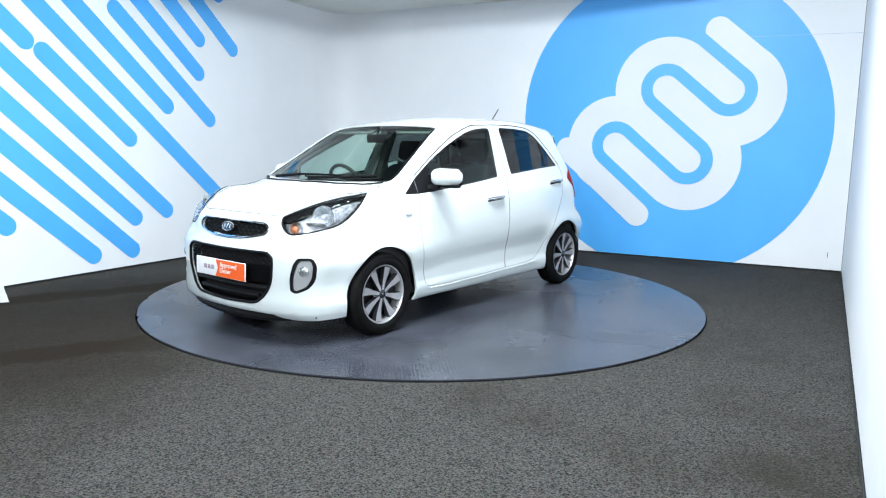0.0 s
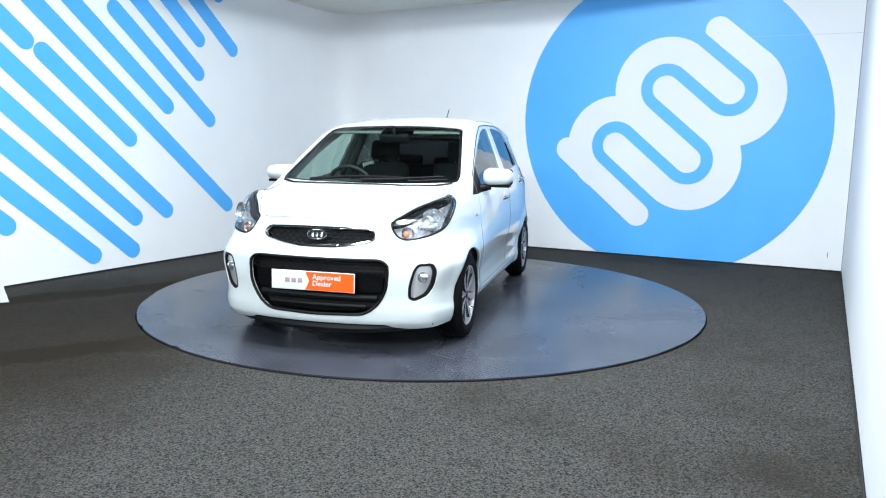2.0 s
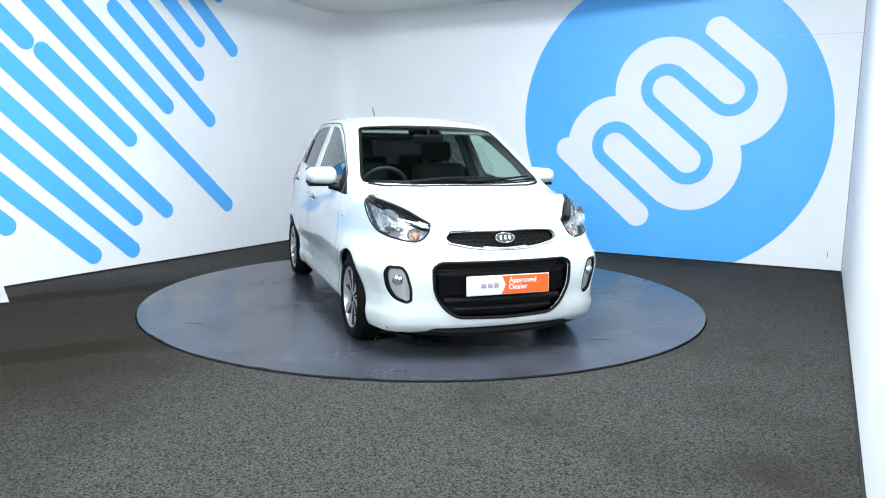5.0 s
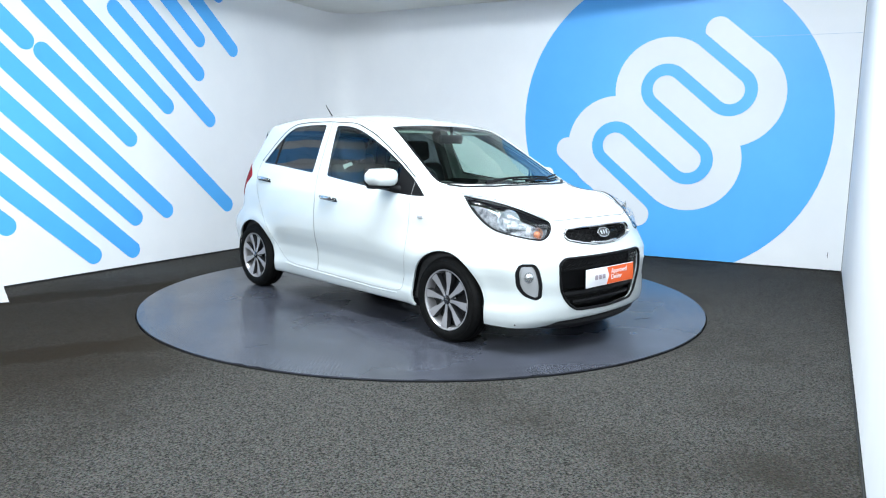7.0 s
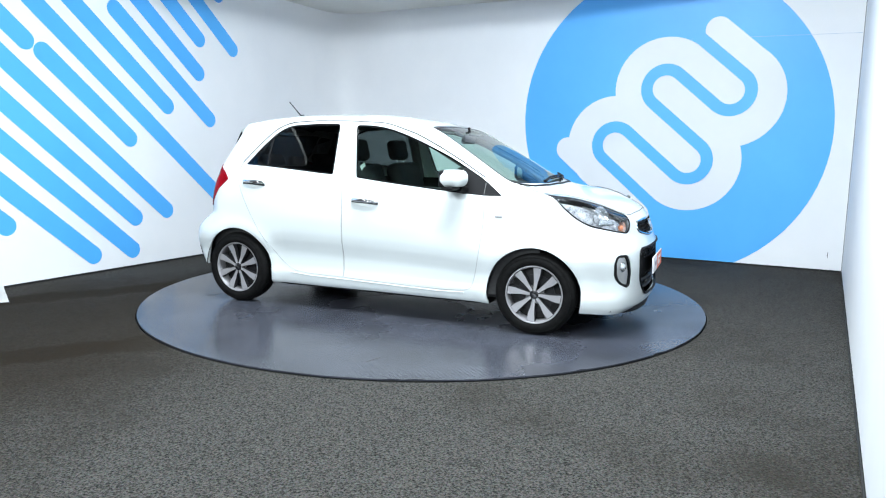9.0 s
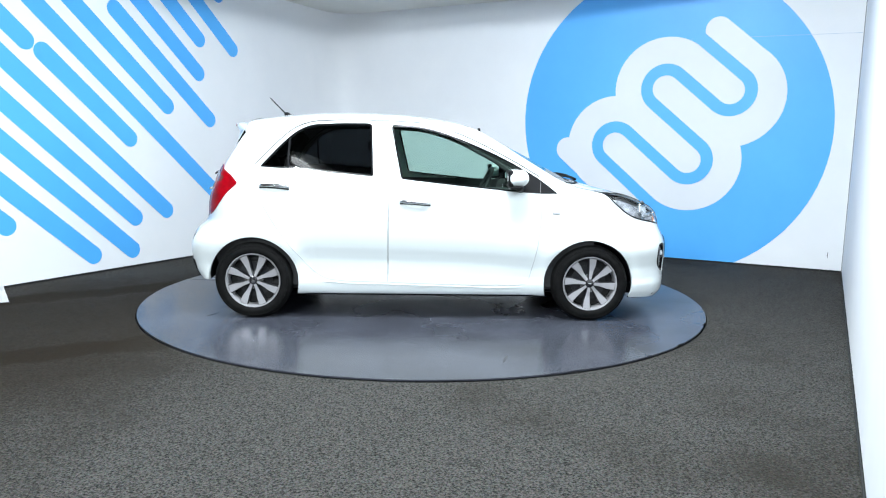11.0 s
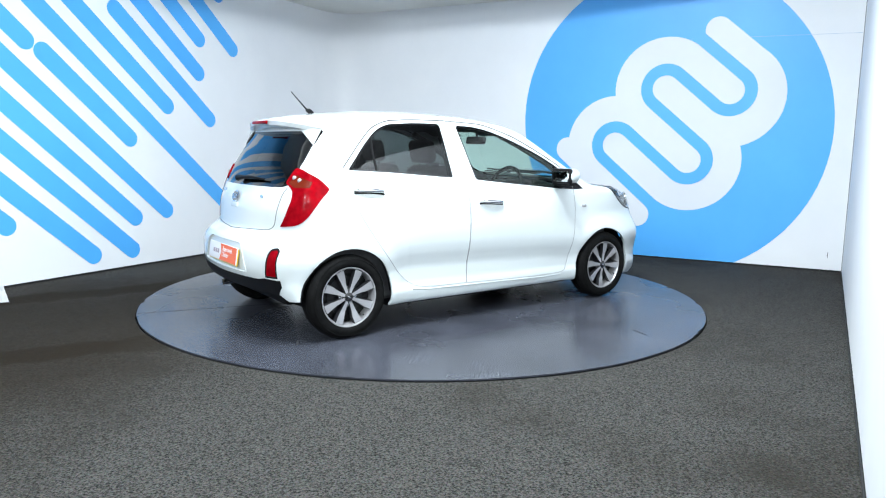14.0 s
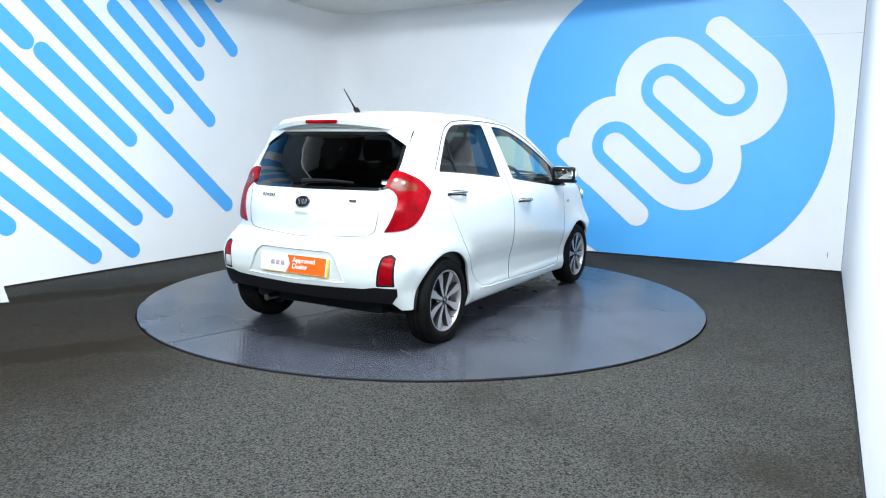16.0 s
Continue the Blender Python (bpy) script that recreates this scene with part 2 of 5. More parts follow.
def corner_arc(off, n=12):
    """Plan points of the rounded corner between left and back wall, set into the room by off."""
    a, b = LB + DL * FILLET, LB + DB * FILLET
    out = []
    for i in range(n + 1):
        t = i / n
        q = (1 - t) ** 2 * a + 2 * t * (1 - t) * LB + t * t * b
        nn = (NL * (1 - t) + NB * t).normalized()
        out.append(q + nn * off)
    return out


def wall_strip(name, plan, z0, z1, thick, label, material=None):
    """A wall along a plan line; thick goes to its outer side."""
    bm = bmesh.new()
    n = len(plan)
    inner = [Vector(q) for q in plan]
    outer = []
    for i, q in enumerate(inner):
        d = (inner[min(i + 1, n - 1)] - inner[max(i - 1, 0)]).normalized()
        outer.append(q + Vector((-d.y, d.x)) * thick)
    rows = [[bm.verts.new((q.x, q.y, z)) for q in line] for line in (inner, outer) for z in (z0, z1)]
    for i in range(n - 1):
        for a, b in ((rows[0], rows[1]), (rows[2], rows[3]), (rows[0], rows[2]), (rows[1], rows[3])):
            bm.faces.new((a[i], a[i + 1], b[i + 1], b[i]))
    for i in (0, n - 1):
        bm.faces.new((rows[0][i], rows[1][i], rows[3][i], rows[2][i]))
    return tagged(link(name, bm, material or M_WALL, None, "", n > 2), label, "wall", kind="structure")


def build_room():
    arc = corner_arc(0.0)
    wall_strip("wall_back", [END_L, *arc, BR], 0.0, ROOF, 0.12, "white painted showroom wall with a rounded corner")
    wall_strip("wall_right", [BR + DB * 0.004, BR + (CR - BR) * 0.57 + DB * 0.004], 0.0, 3.2, 0.12, "plain white painted partition wall")
    # unseen dark walls, added to keep reflections and fill light low
    wall_strip("wall_upper", [BR + DB * 0.006, BR + (CR - BR) * 0.57 + DB * 0.006], 3.2, ROOF, 0.12, "unseen dark wall added above the white partition", M_HALL)
    wall_strip("wall_far", [BR + (CR - BR) * 0.571 + DB * 0.004, CR + DB * 0.004], 0.0, ROOF, 0.12, "unseen partition end, coloured dark for the dim hall", M_HALL)
    wall_strip("wall_rear", [CR - DL * 0.1, CL - DL * 0.1], 0.0, ROOF, 0.12, "unseen end wall, coloured dark for the dim hall", M_HALL)
    wall_strip("wall_hall", [CL, END_L + DL * 0.002], 0.0, ROOF, 0.12, "unseen side wall, coloured dark for the dim hall", M_HALL)
    # carpet with a round opening for the platform
    bm = bmesh.new()
    n = 128
    ring = [Vector((HOLE * math.cos(2 * math.pi * i / n), HOLE * math.sin(2 * math.pi * i / n), -0.012)) for i in range(n)]
    out = []
    corners = [LB - NL * 0.05 - NB * 0.05, BR + DB * 0.06 - NB * 0.05, CR + DB * 0.06 + DL * 0.05, CL - NL * 0.05 + DL * 0.05]
    for q in ring:
        d = Vector((q.x, q.y)).normalized()
        best = None
        for i in range(4):
            a, b = corners[i], corners[(i + 1) % 4]
            e = b - a
            den = d.x * e.y - d.y * e.x
            if abs(den) < 1e-9:
                continue
            t = (a.x * e.y - a.y * e.x) / den
            k = (a.x * d.y - a.y * d.x) / den
            if t > 0 and -1e-6 <= k <= 1 + 1e-6 and (best is None or t < best):
                best = t
        out.append(Vector((d.x * best, d.y * best, -0.012)))
    va, vb, vc = [bm.verts.new(q) for q in ring], [bm.verts.new(q) for q in out], [bm.verts.new(q - Vector((0, 0, 0.05))) for q in ring]
    for i in range(n):
        j = (i + 1) % n
        bm.faces.new((va[i], va[j], vb[j], vb[i]))
        bm.faces.new((va[i], va[j], vc[j], vc[i]))
    tagged(link("floor", bm, M_CARPET), "worn dark grey-brown loop carpet on the floor", "floor", kind="structure")
    bm = bmesh.new()
    prism(bm, [tuple(q) for q in corners], lambda u, v, w: (u, v, -0.062 - w), 0.05)
    tagged(link("ground", bm, M_GAP), "dark concrete base under the carpet", "floor", kind="structure")
    # ceiling: a soffit along the walls and the higher roof inside it
    bm = bmesh.new()
    det = NL.x * NB.y - NL.y * NB.x
    ic = LB + Vector(((SOFFIT * NB.y - NL.y * SOFFIT) / det, (NL.x * SOFFIT - SOFFIT * NB.x) / det))
    bend = LB + DB * 3.1 + NB * 0.86
    for quad in ((END_L, LB, ic, END_L + NL * SOFFIT), (LB, LB + DB * 3.1, bend, ic), (LB + DB * 3.1, BR, BR + NB * 0.3, bend)):
        prism(bm, [tuple(q) for q in quad], lambda u, v, w: (u, v, CEIL + w), 0.06)
    tagged(link("ceiling", bm, M_CEIL), "off-white ceiling soffit along the walls", "ceiling", kind="structure")
    bm = bmesh.new()
    prism(bm, [tuple(q) for q in corners], lambda u, v, w: (u, v, ROOF + w), 0.1)
    tagged(link("ceiling_upper", bm, M_DARK_ROOF), "dark upper ceiling behind the lamps", "ceiling", kind="structure")


def ceiling_lamp(x, y, z, turn, share):
    base = new("ceiling_light")
    base.matrix_basis = pose(x, y, z, rz=turn)
    bm = bmesh.new()
    box(bm, (-0.78, -0.20, 0.03), (0.78, 0.20, 0.10), 0.01)
    part("housing", bm, M_CEIL, base)
    for k in (-0.6, 0.6):
        bm = bmesh.new()
        tube(bm, [(k, 0, 0.09), (k, 0, ROOF - z)], 0.006, 6)
        part("rod", bm, M_ALLOY_DARK, base, "thin hanging rod")
    for k in (-0.09, 0.09):
        bm = bmesh.new()
        tube(bm, [(-0.72, k, 0.0), (0.72, k, 0.0)], 0.03, 12)
        part("tube", bm, M_LAMP, base, "glowing fluorescent tube")
    tagged(base, "twin-tube white fluorescent lamp hung below the roof", "ceiling light", "ceiling lights")
    light = bpy.data.lights.new("lamp_light", "AREA")
    light.shape, light.size, light.size_y, light.energy, light.color = "RECTANGLE", 1.3, 0.16, LAMP_POWER * share, LAMP_COLOUR
    ob = new("lamp_light", light)
    ob.matrix_basis = pose(x, y, z - 0.05, rz=turn)


build_room()
for x, y, k in [(-2.3, -1.6, 0.3), (-0.1, -1.7, 1.1), (0.2, -2.9, 1.2), (1.5, -1.6, 0.55), (-1.6, -4.6, 0.5), (-4.4, -7.2, 2.6), (-2.6, -8.8, 3.6), (-5.6, -10.0, 3.0)]:
    ceiling_lamp(x, y, 4.25, -28.5, k)


# ---- wall graphics ----
def capsule(p, q, r, n=14):
    """Outline of a stroke with round ends from p to q."""
    p, q = Vector(p), Vector(q)
    t0 = math.atan2(q.y - p.y, q.x - p.x)
    out = [(q.x + r * math.cos(t0 - math.pi / 2 + math.pi * i / n), q.y + r * math.sin(t0 - math.pi / 2 + math.pi * i / n)) for i in range(n + 1)]
    return out + [(p.x + r * math.cos(t0 + math.pi / 2 + math.pi * i / n), p.y + r * math.sin(t0 + math.pi / 2 + math.pi * i / n)) for i in range(n + 1)]


def clip_low(outline, z0):
    """The part of an outline above z0."""
    out = []
    for q, r in zip(outline, outline[1:] + outline[:1]):
        if q[1] >= z0:
            out.append(q)
        if (q[1] >= z0) != (r[1] >= z0):
            k = (z0 - q[1]) / (r[1] - q[1])
            out.append((q[0] + k * (r[0] - q[0]), z0))
    return out


def sticker(name, outline, place, lift, material, parent, label=""):
    bm = bmesh.new()
    prism(bm, outline, lambda u, v, w: place(u, v, lift + w), 0.0006)
    return part(name, bm, material, parent, label, smooth=False)


def build_stripes():
    run = Vector((-0.7536, -0.6574))
    ends = [((2.23, 2.84), 1.5), ((2.03, 2.282), 1.6), ((2.515, 2.328), 1.6), ((2.539, 1.97), 2.0), ((2.402, 1.484), 1.501), ((2.969, 1.599), 2.4), ((2.18, 0.532), 3.9),
            ((3.435, 1.263), 1.104), ((4.42, 2.07), 1.6), ((3.032, 0.528), 3.6), ((3.415, 0.481), 3.6), ((3.466, 0.162), 3.6), ((3.896, 0.160), 3.2), ((4.685, 0.51), 2.4)]
    for end, length in ends:
        q = Vector(end)
        bm = bmesh.new()
        prism(bm, capsule(q, q - run * length, 0.083), lambda u, v, w: on_left(u, v, 0.003 + w), 0.0006)
        tagged(link("wall_stripe", bm, M_BLUE), "sky-blue vinyl stripe with rounded ends on the white wall", "wall graphic", "slanting wall stripes")


DISC_S, DISC_Z, DISC_R, DISC_C2, DISC_S2 = 4.413, 1.518, 1.680, -0.0169, -0.0315


def build_emblem():
    base = new("wall_emblem")
    tagged(base, "large sky-blue disc with white looping strokes on the wall", "wall graphic")
    e, n = Vector((0.7547, -0.6561)), Vector((0.6561, 0.7547))

    def ab(a, b):
        q = e * a + n * b
        return (q.x, q.y)
    disc = []
    for i in range(96):
        t = 2 * math.pi * i / 96
        r = DISC_R + DISC_C2 * math.cos(2 * t) + DISC_S2 * math.sin(2 * t)
        disc.append((DISC_S + r * math.cos(t), DISC_Z + r * math.sin(t)))
    sticker("disc", clip_low(disc, 0.002), on_back, 0.003, M_BLUE, base)
    turns = [(2.083, 3.492), (2.797, 3.904), (2.076, 4.316), (2.61, 4.728)]
    shapes = [[ab(a + 0.558 * math.cos(2 * math.pi * i / 72), b + 0.558 * math.sin(2 * math.pi * i / 72)) for i in range(72)] for a, b in [*turns[:3], (2.632, 4.690)]]
    shapes.append([ab(*q) for q in ((2.08, 3.347), (2.80, 3.347), (2.80, 4.461), (2.08, 4.461))])
    shapes.append([ab(*q) for q in ((2.07, 4.0), (2.61, 4.0), (2.61, 4.873), (2.07, 4.873))])
    shapes.append([ab(*q) for q in capsule((1.693, 3.083), (2.815, 3.083), 0.137)])
    shapes.append([ab(*q) for q in capsule((2.07, 5.110), (2.63, 5.110), 0.135)])
    for i, outline in enumerate(shapes):
        sticker("white_stroke", outline, on_back, 0.006 + 0.0008 * i, M_WHITE_VINYL, base)
    # the looping blue channel
    line = [(2.86, 3.286)]
    for k, (a, b) in enumerate(turns):
        sign = -1 if k % 2 == 0 else 1
        line += [(a + sign * 0.206 * math.sin(math.pi * i / 20), b - 0.206 * math.cos(math.pi * i / 20)) for i in range(21)]
    line.append((1.93, 4.934))
    bm = bmesh.new()
    rows = []
    for i, q in enumerate(line):
        d = Vector(line[min(i + 1, len(line) - 1)]) - Vector(line[max(i - 1, 0)])
        d.normalize()
        s = Vector((-d.y, d.x)) * 0.0635
        rows.append([bm.verts.new(on_back(*ab(q[0] + k * s.x, q[1] + k * s.y), w)) for k, w in ((-1, 0.0135), (1, 0.0135), (1, 0.0128), (-1, 0.0128))])
    for a, b in zip(rows, rows[1:]):
        for j in range(4):
            bm.faces.new((a[j], a[(j + 1) % 4], b[(j + 1) % 4], b[j]))
    bm.faces.new(rows[0])
    bm.faces.new(rows[-1])
    part("blue_channel", bm, M_BLUE, base, smooth=False)


def build_small_things():
    # joint between wall boards and a dark gap along the foot of the partition
    bm = bmesh.new()
    prism(bm, [(4.60, 2.4165), (6.25, 2.3905), (6.25, 2.3880), (4.60, 2.4140)], lambda u, v, w: on_back(u, v, 0.0045 + w), 0.0005)
    tagged(link("trim_joint", bm, mat("joint_line", (0.35, 0.46, 0.62), 0.7)), "thin grey joint between the wall boards", "trim", kind="structure")
    bm = bmesh.new()
    for a, b, d in ((BR, CR, DB), (LB + DB * FILLET, BR, -NB), (CL, LB + DL * FILLET, -NL)):
        q, r = a - d * 0.006, b - d * 0.006
        vs = [bm.verts.new((w.x, w.y, z)) for w, z in ((q, -0.012), (r, -0.012), (r, 0.006), (q, 0.006))]
        bm.faces.new(vs)
        vs2 = [bm.verts.new((w.x, w.y, z)) for w, z in ((q, 0.006), (r, 0.006), (r + d * 0.006, 0.006), (q + d * 0.006, 0.006))]
        bm.faces.new(vs2)
    tagged(link("baseboard", bm, M_GAP), "narrow black edging at the foot of the walls", "baseboard", kind="structure")
    # scuff on the wall by the floor
    bm = bmesh.new()
    prism(bm, rounded([(6.118, 0.13), (6.124, 0.13), (6.126, 0.19), (6.120, 0.19)], 0.002, 2), lambda u, v, w: on_back(u, v, 0.001 + w), 0.001)
    tagged(link("wall_scuff", bm, M_PILLAR), "small grey scuff mark on the white wall", "scuff mark")
    # folded white sheet by the wall
    rnd = random.Random(8)
    base = new("plastic_sheet")
    tagged(base, "crumpled white plastic sheet on the carpet by the wall", "plastic sheet")
    bm = bmesh.new()
    n = 9
    grid = []
    for i in range(n):
        row = []
        for j in range(n):
            u, v = i / (n - 1), j / (n - 1)
            h = 0.19 * (1 - u) ** 0.8 * (0.75 + 0.25 * math.sin(5 * v)) + 0.012 * rnd.random()
            q = Vector((-3.24, -0.44)) + DL * (v * 0.5 - 0.05) + NL * (u * 0.07 - 0.065 + 0.012 * rnd.random())
            row.append(bm.verts.new((q.x, q.y, max(-0.010, h - 0.012))))
        grid.append(row)
    for i in range(n - 1):
        for j in range(n - 1):
            bm.faces.new((grid[i][j], grid[i + 1][j], grid[i + 1][j + 1], grid[i][j + 1]))
    bmesh.ops.solidify(bm, geom=bm.faces[:], thickness=-0.004)
    part("fold", bm, M_WHITE_SHEET, base, smooth=False)


build_stripes()
build_emblem()
build_small_things()


# ---- the platform ----
M_SCUFF = mat("dark_scuff", (0.035, 0.036, 0.040), 0.6)
RADIUS = 2.2235


def build_turntable():
    base = new("turntable")
    rnd = random.Random(4)
    n = 220
    rim = []
    for i in range(n):
        t = 2 * math.pi * i / n
        rim.append(RADIUS - 0.004 - 0.003 * noise.noise((9 * math.cos(t), 9 * math.sin(t), 0)) - (0.012 if rnd.random() < 0.03 else 0.0))
    bm = bmesh.new()
    prism(bm, [(rim[i] * math.cos(2 * math.pi * i / n), rim[i] * math.sin(2 * math.pi * i / n)) for i in range(n)], lambda u, v, w: (u, v, -0.008 + w), 0.008)
    part("plate", bm, M_DISC, base, smooth=False)
    # an open joint from the middle to the edge, and scuffs near it
    turn = radians(166.0)
    d, e = Vector((math.cos(turn), math.sin(turn))), Vector((-math.sin(turn), math.cos(turn)))
    bm = bmesh.new()
    prism(bm, [tuple(d * r + e * w) for r, w in ((0.6, -0.002), (2.21, -0.0035), (2.21, 0.0035), (0.6, 0.002))], lambda u, v, w: (u, v, 0.0003 + w), 0.0006)
    part("joint", bm, M_GAP, base, "dark open joint", smooth=False)
    for r, t, length, lean in ((1.55, 200, 0.20, 20), (1.72, 208, 0.14, 35), (1.35, 330, 0.22, -15), (1.80, 20, 0.16, 50), (1.60, 75, 0.24, 10), (1.90, 285, 0.15, -30), (1.45, 120, 0.18, 70)):
        c = Vector((r * math.cos(radians(t)), r * math.sin(radians(t))))
        ax = Vector((math.cos(radians(lean + t)), math.sin(radians(lean + t))))
        bm = bmesh.new()
        k = 10
        outline = [tuple(c + ax * length * (i / k - 0.5) + Vector((-ax.y, ax.x)) * (0.006 * math.sin(math.pi * i / k) + 0.004 * rnd.random())) for i in range(k + 1)]
        outline += [tuple(c + ax * length * (i / k - 0.5) - Vector((-ax.y, ax.x)) * (0.006 * math.sin(math.pi * i / k) + 0.004 * rnd.random())) for i in range(k, -1, -1)]
        prism(bm, outline, lambda u, v, w: (u, v, 0.0003 + w), 0.0004)
        part("scuff", bm, M_SCUFF, base, smooth=False)
    bm = bmesh.new()
    revolve(bm, [(0.0, -0.010), (RADIUS - 0.012, -0.010), (RADIUS - 0.012, -0.05)], 96, "z")
    part("underframe", bm, M_GAP, base)
    return tagged(base, "round grey-painted steel turntable flush with the carpet", "turntable")


turntable = build_turntable()


# ---- the car's surface ----
def curve(nodes):
    """A smooth monotone-safe curve through (at, value) nodes."""
    xs, ys = np.array([q[0] for q in nodes], float), np.array([q[1] for q in nodes], float)
    h, dd = np.diff(xs), np.diff(ys) / np.diff(xs)
    m = np.zeros(len(xs))
    m[0], m[-1] = dd[0], dd[-1]
    for i in range(1, len(xs) - 1):
        if dd[i - 1] * dd[i] > 0:
            w1, w2 = 2 * h[i] + h[i - 1], h[i] + 2 * h[i - 1]
            m[i] = (w1 + w2) / (w1 / dd[i - 1] + w2 / dd[i])

    def at(v):
        v = np.asarray(v, float)
        c = np.clip(v, xs[0], xs[-1])
        i = np.clip(np.searchsorted(xs, c) - 1, 0, len(xs) - 2)
        t = (c - xs[i]) / h[i]
        r = (2 * t**3 - 3 * t**2 + 1) * ys[i] + (t**3 - 2 * t**2 + t) * h[i] * m[i] + (-2 * t**3 + 3 * t**2) * ys[i + 1] + (t**3 - t**2) * h[i] * m[i + 1]
        return r + np.where(v > xs[-1], (v - xs[-1]) * m[-1], 0) + np.where(v < xs[0], (v - xs[0]) * m[0], 0)
    return at


TOP = curve([(-1.7, 1.31), (-1.42, 1.388), (-1.25, 1.418), (-1.0, 1.450), (-0.74, 1.468), (-0.48, 1.472), (-0.2, 1.464), (0.05, 1.438), (0.24, 1.405), (0.38, 1.365),
             (0.52, 1.300), (0.75, 1.180), (1.0, 1.048), (1.13, 0.985), (1.24, 0.950), (1.36, 0.922), (1.5, 0.884), (1.62, 0.845), (1.72, 0.806), (1.9, 0.72)])
CROWN = curve([(-1.7, 0.06), (-0.8, 0.045), (0.0, 0.040), (0.35, 0.030), (0.7, 0.048), (1.0, 0.056), (1.2, 0.034), (1.35, 0.010), (1.5, 0.004), (1.65, 0.012), (1.9, 0.03)])
SIDE = curve([(0.05, 0.70), (0.16, 0.735), (0.21, 0.757), (0.26, 0.764), (0.31, 0.757), (0.37, 0.758), (0.43, 0.770), (0.48, 0.783), (0.56, 0.793), (0.66, 0.796), (0.76, 0.791), (0.86, 0.779),
              (0.93, 0.757), (1.0, 0.730), (1.1, 0.690), (1.2, 0.650), (1.3, 0.608), (1.38, 0.572), (1.5, 0.51)])
TAPER_F = curve([(-2.0, 0.0), (0.2, 0.0), (0.6, 0.010), (0.9, 0.026), (1.1, 0.036), (1.3, 0.056), (1.5, 0.096), (1.7, 0.165), (1.9, 0.28)])
TAPER_FLOW = curve([(-2.0, 0.0), (0.8, 0.002), (1.2, 0.004), (1.4, 0.010), (1.55, 0.030), (1.7, 0.080), (1.9, 0.22)])
TAPER_R = curve([(-1.9, 0.19), (-1.7, 0.115), (-1.5, 0.062), (-1.3, 0.030), (-1.0, 0.010), (-0.6, 0.0), (2.0, 0.0)])
NOSE = curve([(0.10, 1.74), (0.16, 1.815), (0.21, 1.855), (0.27, 1.862), (0.34, 1.860), (0.45, 1.866), (0.55, 1.862), (0.61, 1.842), (0.66, 1.820), (0.72, 1.803), (0.765, 1.792), (0.80, 1.770), (0.85, 1.70), (0.97, 1.5)])
TAIL = curve([(0.10, 1.53), (0.2, 1.60), (0.28, 1.675), (0.35, 1.715), (0.45, 1.738), (0.55, 1.735), (0.61, 1.715), (0.655, 1.672), (0.69, 1.648), (0.80, 1.640), (0.90, 1.615),
              (0.97, 1.585), (1.05, 1.545), (1.15, 1.480), (1.25, 1.412), (1.33, 1.365), (1.45, 1.31)])


FLANK = curve([(-0.80, 0.51), (-0.34, 0.485), (0.0, 0.46), (0.40, 0.417), (0.64, 0.363), (0.78, 0.31)])


def smax(a, b, k):
    h = np.clip(0.5 + 0.5 * (a - b) / k, 0, 1)
    return b * (1 - h) + a * h + k * h * (1 - h)


def body_f(P):
    """Signed-distance-like function of the car's outer skin; negative inside."""
    x, y, z = P[..., 0], np.sqrt(P[..., 1] ** 2 + 1e-8), P[..., 2]
    low = np.clip((0.72 - z) / 0.22, 0, 1)
    low = low * low * (3 - 2 * low)
    # the hollow low in the doors rises towards the tail
    h = np.clip(np.minimum((z - 0.24) / 0.20, (0.80 - z) / 0.32), 0, 1)
    h = h * h * (3 - 2 * h) * np.clip((x + 0.95) / 0.2, 0, 1) * np.clip((0.90 - x) / 0.15, 0, 1)
    w = SIDE(z - (FLANK(np.clip(x, -0.8, 0.78)) - 0.37) * 0.3 * h) - TAPER_F(x) * (1 - low) - TAPER_FLOW(x) * low - TAPER_R(x) * (1 - 0.5 * low)
    # flared arches
    for cx in (1.18, -1.19):
        r = np.hypot(x - cx, z - 0.265)
        w = w + 0.012 * np.exp(-((r - 0.33) / 0.06) ** 2)
    side = (y - w) * 0.93
    slope = (TOP(x + 0.01) - TOP(x - 0.01)) / 0.02
    top = (z - TOP(x) + CROWN(x) * (y / 0.6) ** 2.3) / np.sqrt(1 + slope**2)
    plan = 0.27 * y**2 + 0.15 * y**4
    front = (x - NOSE(z) + plan * (1 - 0.12 * low)) * 0.93
    rear = (-x - TAIL(z) + plan * (1 - 0.40 * low)) * 0.9
    f = smax(side, top, 0.045)
    f = smax(f, front, 0.07)
    f = smax(f, rear, 0.07 - 0.045 * np.clip((z - 0.85) / 0.2, 0, 1))
    return smax(f, 0.165 - 0.025 * np.clip((x - 1.35) / 0.15, 0, 1) - z, 0.03)


def body_normal(P, e=0.003):
    g = np.stack([body_f(P + e * np.eye(3)[i]) - body_f(P - e * np.eye(3)[i]) for i in range(3)], -1)
    return g / np.maximum(np.linalg.norm(g, axis=-1, keepdims=True), 1e-9)


def meet(S, D, far=2.5, inset=0.0):
    """First place from inside along D, at which the skin (or the skin sunk by inset) is met."""
    a, b = np.zeros(len(S)), np.full(len(S), far)
    for _ in range(40):
        m = (a + b) / 2
        inside = body_f(S + D * m[:, None]) < -inset
        a, b = np.where(inside, m, a), np.where(inside, b, m)
    return S + D * a[:, None]


